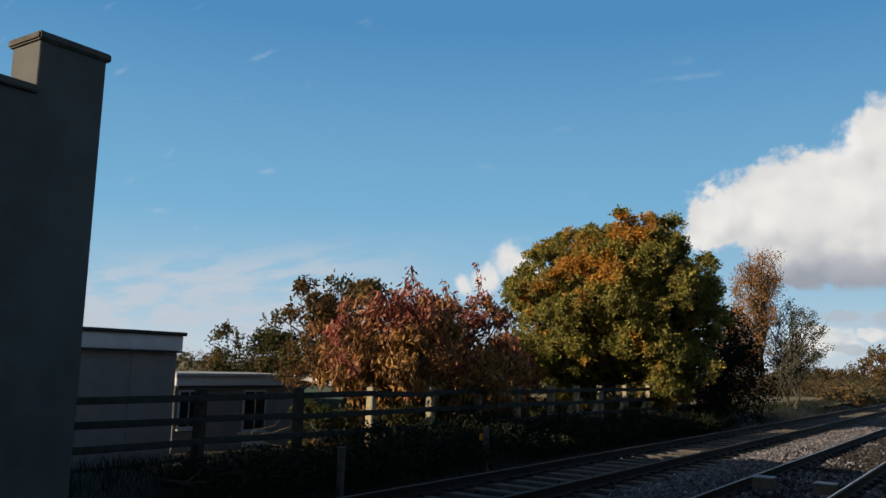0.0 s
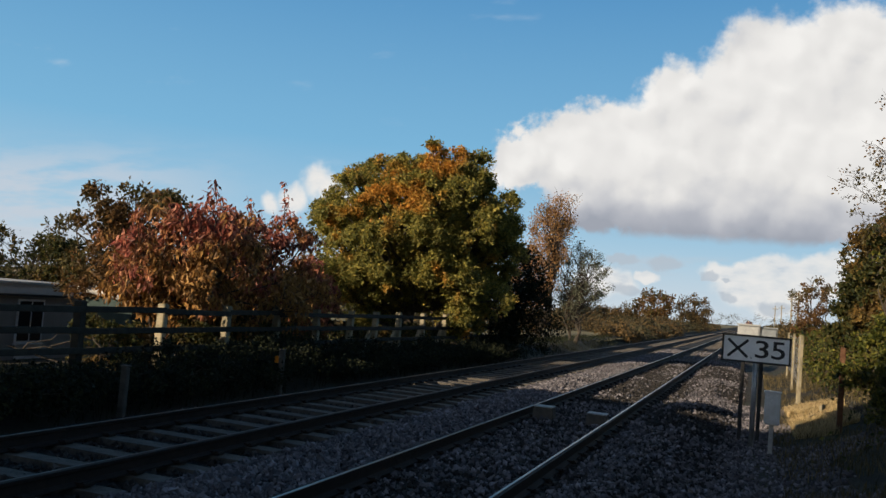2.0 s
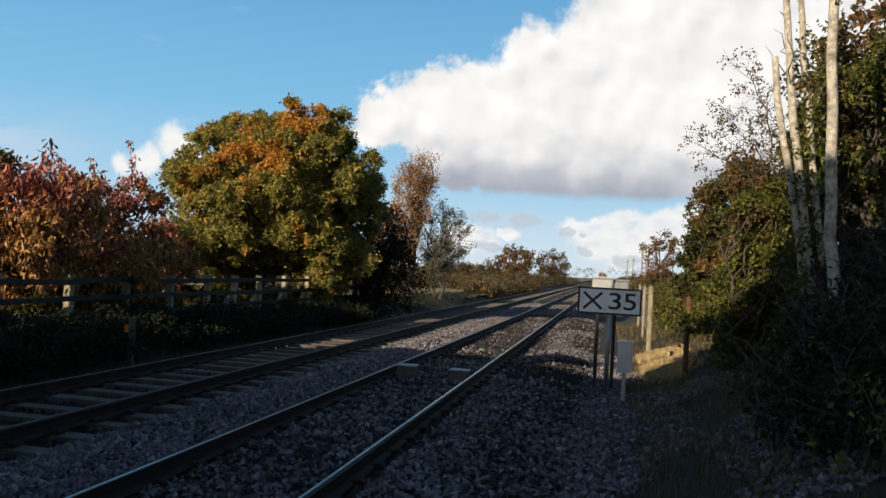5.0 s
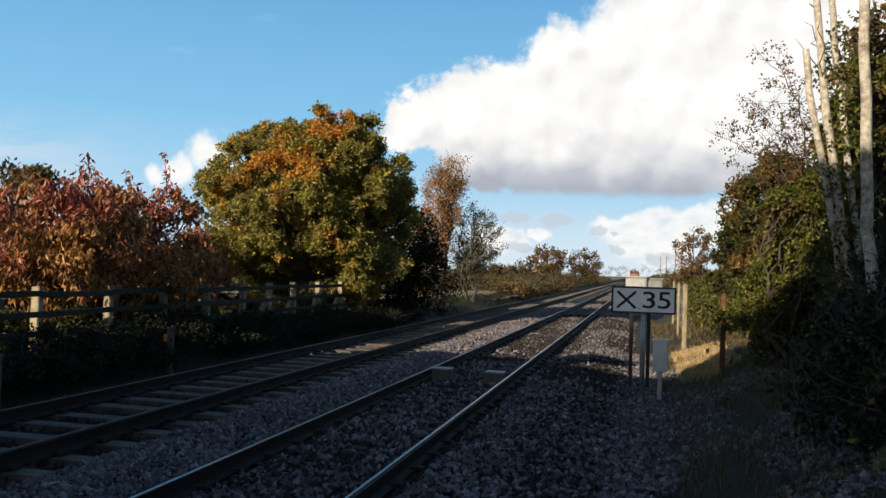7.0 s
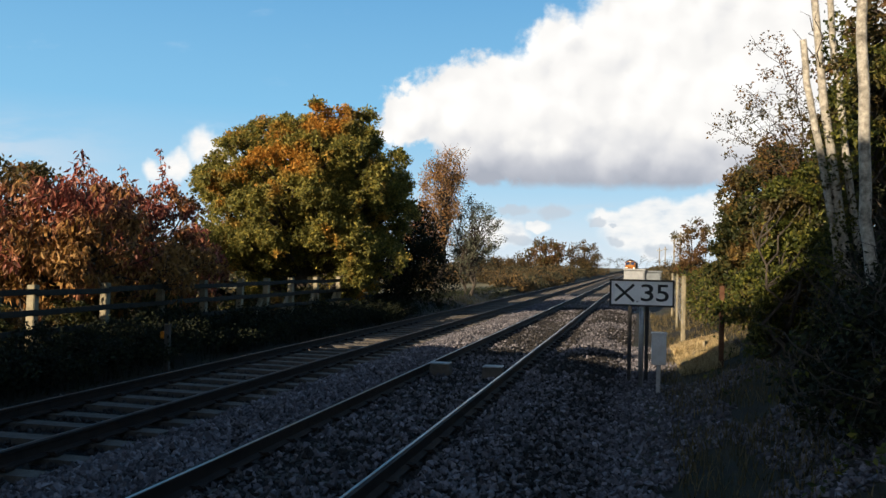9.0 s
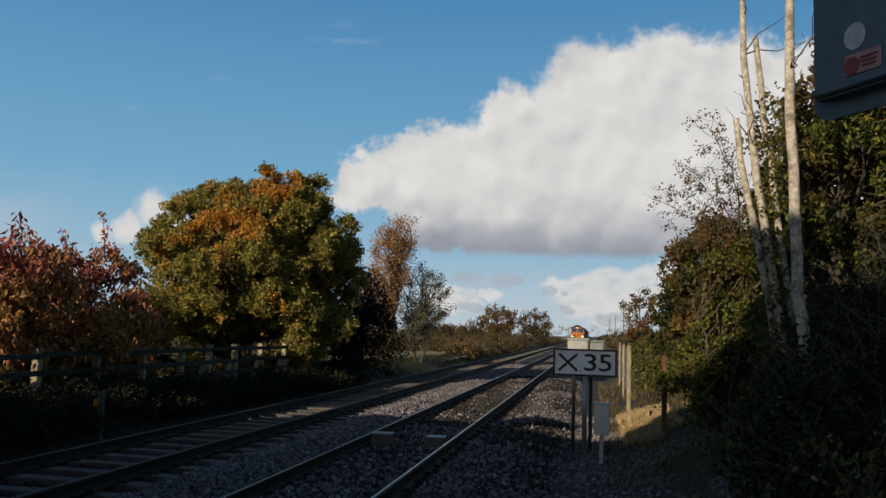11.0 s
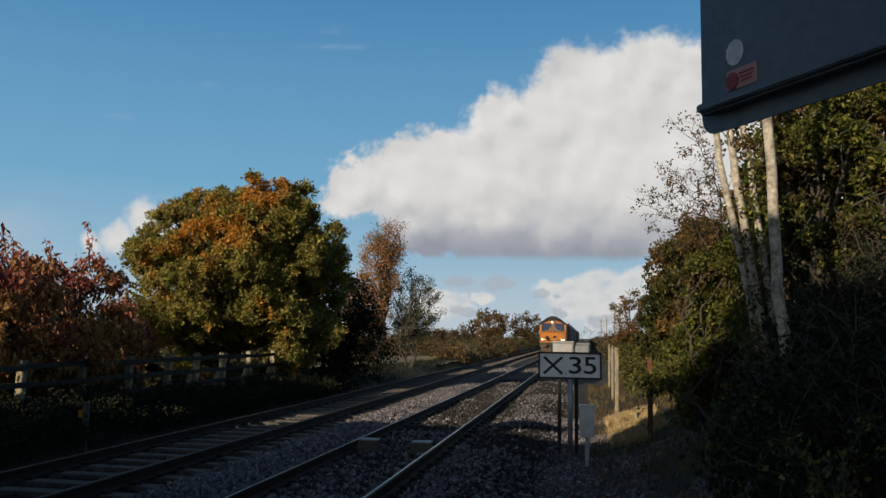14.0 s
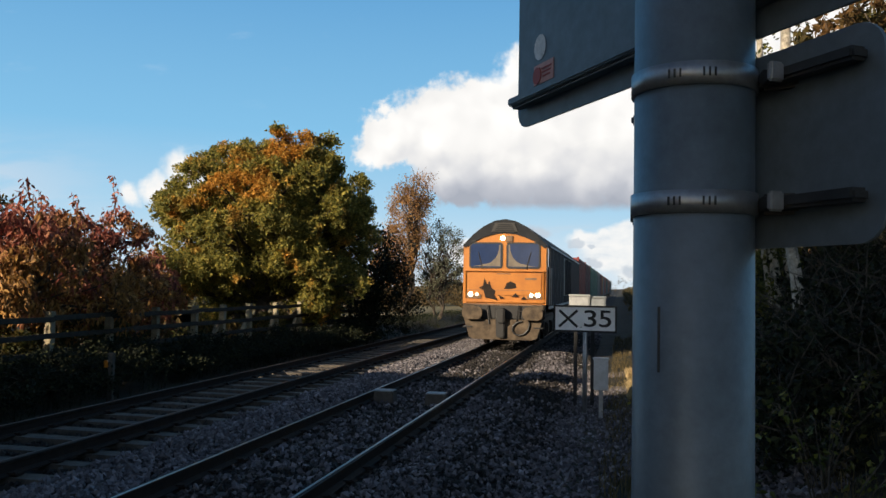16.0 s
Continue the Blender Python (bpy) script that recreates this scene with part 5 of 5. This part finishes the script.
def sign_pole():
    p = empty("sign_pole", (3.598, 0.352, gz(3.6, 0.4)), "thick grey painted steel sign pole", "pole")
    g = gz(3.6, 0.4)
    part("tube", rod(bmesh.new(), (0, 0, -0.3), (0, 0, 3.1 - g), 0.0568, sides=48), POLEGREY, p, "", True)
    for z in (2.075, 1.957):
        bm = bmesh.new()
        rod(bm, (0, 0, z - g - 0.0105), (0, 0, z - g + 0.0105), 0.0597, sides=48)
        band = part("band", bm, BANDGREY, p, "steel band clamp", True)
        for m in band.data.polygons:
            m.use_smooth = abs(m.normal.z) < 0.5
        for a in (-116, -111, -106, -86, -81, -76):
            part("stamp", boxed((0.06 * math.cos(radians(a)), 0.06 * math.sin(radians(a)), z - g), (0.0018, 0.0012, 0.008), m=Matrix.Rotation(radians(a + 90), 4, "Z")), DARKSTEEL, band)
        br = part("bracket", boxed((0.082, -0.02, z - g), (0.045, 0.012, 0.02), 0.003, m=Matrix.Rotation(radians(-20), 4, "Z")), DARKSTEEL, band)
        part("bolt", rod(bmesh.new(), (0.06, -0.03, z - g), (0.1, -0.012, z - g), 0.007, sides=8), DARKSTEEL, br)
    part("scratch", boxed((-0.034, -0.0505, 1.83 - g), (0.0025, 0.0016, 0.06)), DARKSTEEL, p, "dark scrape in the paint")
    return p


sign_pole()


# ---- the train ----
def arch(w, eave, top, n=8):
    """Half outline of a cab front over its eaves."""
    pts = []
    for i in range(n + 1):
        f = i / n
        x = -w / 2 + w * f
        pts.append((x, eave + (top - eave) * (1 - abs(2 * f - 1) ** 1.9)))
    return pts


def locomotive():
    t = empty("locomotive", (0, 0, 0), "orange-fronted diesel freight locomotive with dark roof and lit headlamps", "locomotive")
    W = 2.6
    body = [(-W / 2, 1.15), (W / 2, 1.15)] + arch(W, 3.2, 3.72)[::-1]
    part("body", prism(body, "y", 1.6, 21.2), LOCOBLUE, t, "dark bodyside")
    face = [(-W / 2, 1.32), (W / 2, 1.32)] + arch(W, 3.12, 3.55)[::-1]
    cab = part("cab", prism(face, "y", 0.0, 1.62), ORANGE, t, "orange cab front")
    roof = arch(W + 0.06, 3.14, 3.98)
    inner = arch(W - 0.1, 3.08, 3.54)[::-1]
    part("roof", prism(roof + inner, "y", -0.04, 21.2), LOCOROOF, t, "dark grimy arched roof")
    vent = part("horn_grille", prism([(-0.42, 3.58), (0.42, 3.58), (0.3, 3.86), (-0.3, 3.86)], "y", -0.09, 0.0), BLACK, t)
    for k in range(4):
        part("slat", boxed((0, -0.1, 3.62 + 0.06 * k), (0.6 - 0.06 * k, 0.02, 0.02)), LOCOROOF, vent)
    for sx in (-1, 1):
        cx = sx * 0.585
        fr = part("windscreen", prism([(x + cx, z + 2.84) for x, z in rounded(1.06, 0.82, 0.1)], "y", -0.03, 0.0), BLACK, t, "windscreen in a black rubber surround")
        part("pane", prism([(x + cx, z + 2.84) for x, z in rounded(0.96, 0.72, 0.08)], "y", -0.036, -0.031), SKYGLASS, fr, "dark glass coloured with the sky's reflection")
        part("dust_film", prism([(cx - sx * 0.46, 2.5), (cx + sx * 0.42, 2.5), (cx + sx * 0.2, 2.53)] + [(cx - sx * (0.0 + 0.42 * math.sin(k * 0.262)), 2.58 + 0.58 * (1 - math.cos(k * 0.262))) for k in range(1, 7)] + [(cx - sx * 0.46, 3.18)], "y", -0.0405, -0.0375), DUSTFILM, fr, "dust left by the wiper")
        part("wiper", rod(bmesh.new(), (cx + sx * 0.1, -0.06, 2.42), (cx + sx * 0.24, -0.05, 2.95), 0.012, sides=6), BLACK, fr)
        part("lamp_bracket", boxed((sx * 1.0, -0.02, 3.3), (0.14, 0.05, 0.05), 0.01), BLACK, t)
        hl = part("headlamp_cluster", prism([(x + sx * 0.95, z + 1.62) for x, z in rounded(0.46, 0.26, 0.05)], "y", -0.03, 0.0), DIRTYORANGE, t, "recessed lamp cluster")
        for dx, r, mt, lb in ((0.1, 0.075, LAMP, "bright headlamp"), (-0.1, 0.055, DIMLAMP if sx < 0 else LAMP, "smaller marker lamp")):
            part("lamp", rod(bmesh.new(), (sx * (0.95 + dx), -0.05, 1.62), (sx * (0.95 + dx), -0.02, 1.62), r, sides=16), mt, hl, lb)
        part("handrail", rod(bmesh.new(), (sx * 1.22, -0.06, 1.5), (sx * 1.22, -0.06, 2.35), 0.018, sides=6), ORANGE, t)
        part("buffer", prism([(x + sx * 0.93, z + 1.06) for x, z in rounded(0.62, 0.4, 0.17)], "y", -0.44, -0.36), DUSTY, t, "dust-caked oval buffer")
        part("buffer_shank", rod(bmesh.new(), (sx * 0.87, -0.38, 1.05), (sx * 0.87, 0.1, 1.05), 0.12, sides=12), BLACK, t)
        part("corner_box", boxed((sx * 1.08, -0.06, 1.2), (0.36, 0.2, 0.22), 0.03), DUSTY, t, "dusty box over the buffer")
        part("step", boxed((sx * 1.1, -0.16, 0.62), (0.3, 0.16, 0.04), 0.01), BLACK, t)
        part("jumper_cable", rod(bmesh.new(), (sx * 0.5, -0.2, 1.3), (sx * 0.42, -0.24, 0.72), 0.024, sides=7), BLACK, t)
    part("top_lamp", rod(bmesh.new(), (-0.06, -0.05, 3.38), (-0.06, 0.0, 3.38), 0.075, sides=16), LAMP, t, "bright top headlamp")
    part("lamp_box", boxed((0.14, -0.03, 3.36), (0.24, 0.06, 0.2), 0.02), DIRTYORANGE, t)
    part("ledge", boxed((0, -0.05, 2.36), (2.5, 0.1, 0.04), 0.012), ORANGE, t)
    part("panel", boxed((0, -0.02, 1.95), (2.34, 0.04, 0.7), 0.015), ORANGE, t)
    part("lower_lip", boxed((0, -0.045, 1.40), (2.46, 0.09, 0.05), 0.012), ORANGE, t)
    part("panel_seam", boxed((0, -0.043, 1.76), (2.3, 0.006, 0.014)), DIRTYORANGE, t)
    part("number_bar", boxed((0.83, -0.046, 2.12), (0.36, 0.006, 0.06)), DIRTYORANGE, t)
    part("name_bar", boxed((-0.02, -0.046, 2.27), (0.44, 0.006, 0.03)), DIRTYORANGE, t)
    for pts in ([(-0.66, 1.9), (-0.62, 2.12), (-0.52, 1.94), (-0.46, 2.04), (-0.4, 1.84), (-0.26, 1.72), (-0.3, 1.6), (-0.2, 1.44), (-0.42, 1.5), (-0.58, 1.52), (-0.64, 1.74), (-0.8, 1.82)], [(-0.18, 1.62), (0.02, 1.52), (-0.1, 1.48)], [(0.0, 1.8), (0.08, 1.98), (0.2, 2.04), (0.36, 1.97), (0.4, 1.84), (0.2, 1.79)], [(0.24, 1.56), (0.36, 1.68), (0.48, 1.55)], [(0.52, 1.48), (0.62, 1.58), (0.72, 1.48)]):
        part("emblem", prism(pts, "y", -0.046, -0.0405), RAIL_SIDE, t, "dark painted emblem shape")
    part("buffer_beam", boxed((0, 0.05, 1.1), (2.56, 0.3, 0.46), 0.03), BLACK, t, "black sooty buffer beam")
    part("beam_step", boxed((0, -0.06, 1.31), (2.4, 0.14, 0.05), 0.01), DIRTYORANGE, t)
    part("snowplough", prism([(-1.22, 0.86), (1.22, 0.86), (1.05, 0.3), (0.9, 0.24), (-0.9, 0.24), (-1.05, 0.3)], "y", -0.2, 0.1), DUSTY, t, "dirty obstacle deflector plate")
    part("coupling", boxed((-0.04, -0.3, 0.98), (0.24, 0.4, 0.46), 0.04), BLACK, t, "black drawhook")
    part("coupling_link", boxed((-0.06, -0.34, 0.56), (0.26, 0.08, 0.5), 0.03), BLACK, t, "hanging black coupling link")
    hose = bmesh.new()
    pts = [Vector((0.45 + 0.32 * math.sin(a * 0.55) + 0.06 * a / 3, -0.26, 0.86 + 0.3 * math.cos(a * 0.55) - 0.03 * a)) for a in range(12)]
    for a, b in zip(pts, pts[1:]):
        rod(hose, a, b, 0.028, sides=7)
    part("air_hose", hose, BLACK, t, "looped black air hose")
    part("air_hose", rod(bmesh.new(), (-0.2, -0.26, 1.2), (-0.16, -0.28, 0.4), 0.035, sides=8), BLACK, t, "black air hose")
    for y in (3.2, 17.2):
        bg = part("bogie", boxed((0, y, 0.72), (2.3, 4.6, 0.5), 0.06), BLACK, t, "black bogie frame")
        for k in (-1.7, 0, 1.7):
            part("axle_box", boxed((1.18, y + k, 0.56), (0.18, 0.4, 0.4), 0.04), BLACK, bg)
            for sx in (-0.7525, 0.7525):
                part("wheel", rod(bmesh.new(), (sx - 0.06, y + k, 0.52), (sx + 0.06, y + k, 0.52), 0.52, sides=24), RAIL_SIDE, bg)
    part("fuel_tank", boxed((0, 10.2, 0.75), (2.4, 6.5, 0.75), 0.06), BLACK, t)
    part("side_stripe", boxed((1.305, 11.0, 1.22), (0.03, 20.0, 0.08)), BOXGREY, t, "pale solebar stripe")
    part("cantrail", boxed((1.28, 11.4, 3.2), (0.06, 19.4, 0.07), 0.01), BOXGREY, t, "pale strip under the roof edge")
    part("radiator_grille", boxed((1.315, 10.4, 2.3), (0.04, 4.2, 1.5), 0.01), BOXGREY, t, "pale ribbed side panel")
    for k in range(14):
        part("rib", boxed((1.345, 8.45 + 0.3 * k, 2.3), (0.03, 0.12, 1.46)), LOCOROOF, t)
    for y in (2.6, 4.4, 6.2, 7.6):
        part("body_seam", boxed((1.31, y, 2.2), (0.03, 0.05, 1.9)), CABGREY, t)
    part("cab_side_window", boxed((1.305, 0.55, 2.8), (0.03, 0.5, 0.6), 0.01), DARKGLASS, t)
    part("cab_door", boxed((1.305, 0.95, 2.2), (0.03, 0.62, 1.8), 0.01), LOCOBLUE, t)
    for y in (1.42, 0.62):
        part("side_handrail", rod(bmesh.new(), (1.35, y, 1.3), (1.35, y, 2.5), 0.02, sides=6), WHITE, t)
    return t


def flat_wagon():
    t = empty("flat_wagon", (0, 0, 0), "dark flat container wagon in the freight train", "wagon", "wagons of the freight train")
    part("deck", boxed((0, 9.6, 0.92), (2.4, 19.2, 0.22), 0.02), BLACK, t)
    for y in (2.4, 16.8):
        bg = part("bogie", boxed((0, y, 0.55), (2.2, 2.6, 0.4), 0.05), BLACK, t)
        for k in (-0.9, 0.9):
            for sx in (-0.7525, 0.7525):
                part("wheel", rod(bmesh.new(), (sx - 0.06, y + k, 0.42), (sx + 0.06, y + k, 0.42), 0.42, sides=16), RAIL_SIDE, bg)
    for y in (0.0, 19.2):
        part("buffer_beam", boxed((0, y, 1.0), (2.4, 0.12, 0.3), 0.02), RAIL_SIDE, t)
    return t


def container(colour, label, length):
    mat = surface("painted container steel", tuple(v * 0.7 for v in colour), colour, 1.5, 0.6, 0.0, 0.1, 20, stain=tuple(v * 0.5 + 0.02 for v in colour))
    t = empty("shipping_container", (0, 0, 0), label, "container", "containers on the train")
    part("shell", boxed((0, length / 2, 1.3), (2.38, length - 0.08, 2.5), 0.01), mat, t)
    for sx in (-1.19, 1.19):
        bm = bmesh.new()
        n = int(length / 0.28)
        for k in range(n):
            box(bm, (sx, 0.2 + k * (length - 0.4) / n, 1.3), (0.06, 0.13, 2.3))
        part("corrugation", bm, mat, t)
    for sx in (-1.17, 1.17):
        for y in (0.08, length - 0.08):
            part("corner_post", boxed((sx, y, 1.3), (0.12, 0.14, 2.6), 0.01), mat, t)
    for y in (0.03, length - 0.03):
        part("end_frame", boxed((0, y, 2.5), (2.3, 0.06, 0.12), 0.01), mat, t)
    return t


TRAIN = []
TRAIN.append((locomotive(), 0.0, 0.0))
wagon = flat_wagon()
paints = [((0.26, 0.035, 0.03), "dark red corrugated shipping container"), ((0.12, 0.03, 0.035), "maroon corrugated shipping container"),
          ((0.05, 0.14, 0.11), "green corrugated shipping container"), ((0.13, 0.15, 0.15), "grey corrugated shipping container"), ((0.3, 0.12, 0.05), "rust-orange corrugated shipping container")]
boxes = [container(c, lb, 9.3) for c, lb in paints]
order = [0, 1, 2, 2, 3, 1, 4, 3, 0, 2, 1, 3, 4, 0, 2, 3, 1, 2]
for i in range(9):
    at = 22.2 + 20.3 * i
    w = wagon if i == 0 else copy_thing(wagon, pose(0, 0, 0))
    TRAIN.append((w, at, 0.0))
used = set()
for j, k in enumerate(order):
    at = 22.2 + 20.3 * (j // 2) + (0.2 if j % 2 == 0 else 9.75)
    b = copy_thing(boxes[k], pose(0, 0, 0)) if k in used else boxes[k]
    used.add(k)
    TRAIN.append((b, at, 1.035))


def motions():
    """The train runs towards the camera at an even pace."""
    for thing, back, up in TRAIN:
        walk(thing, [(t, pose(0, 25.4 + 29.3 * (16 - t) + back, up)) for t in (0, 0.1, 2, 4, 6, 8, 10, 12, 14, 15, 15.9, 16)])


motions()
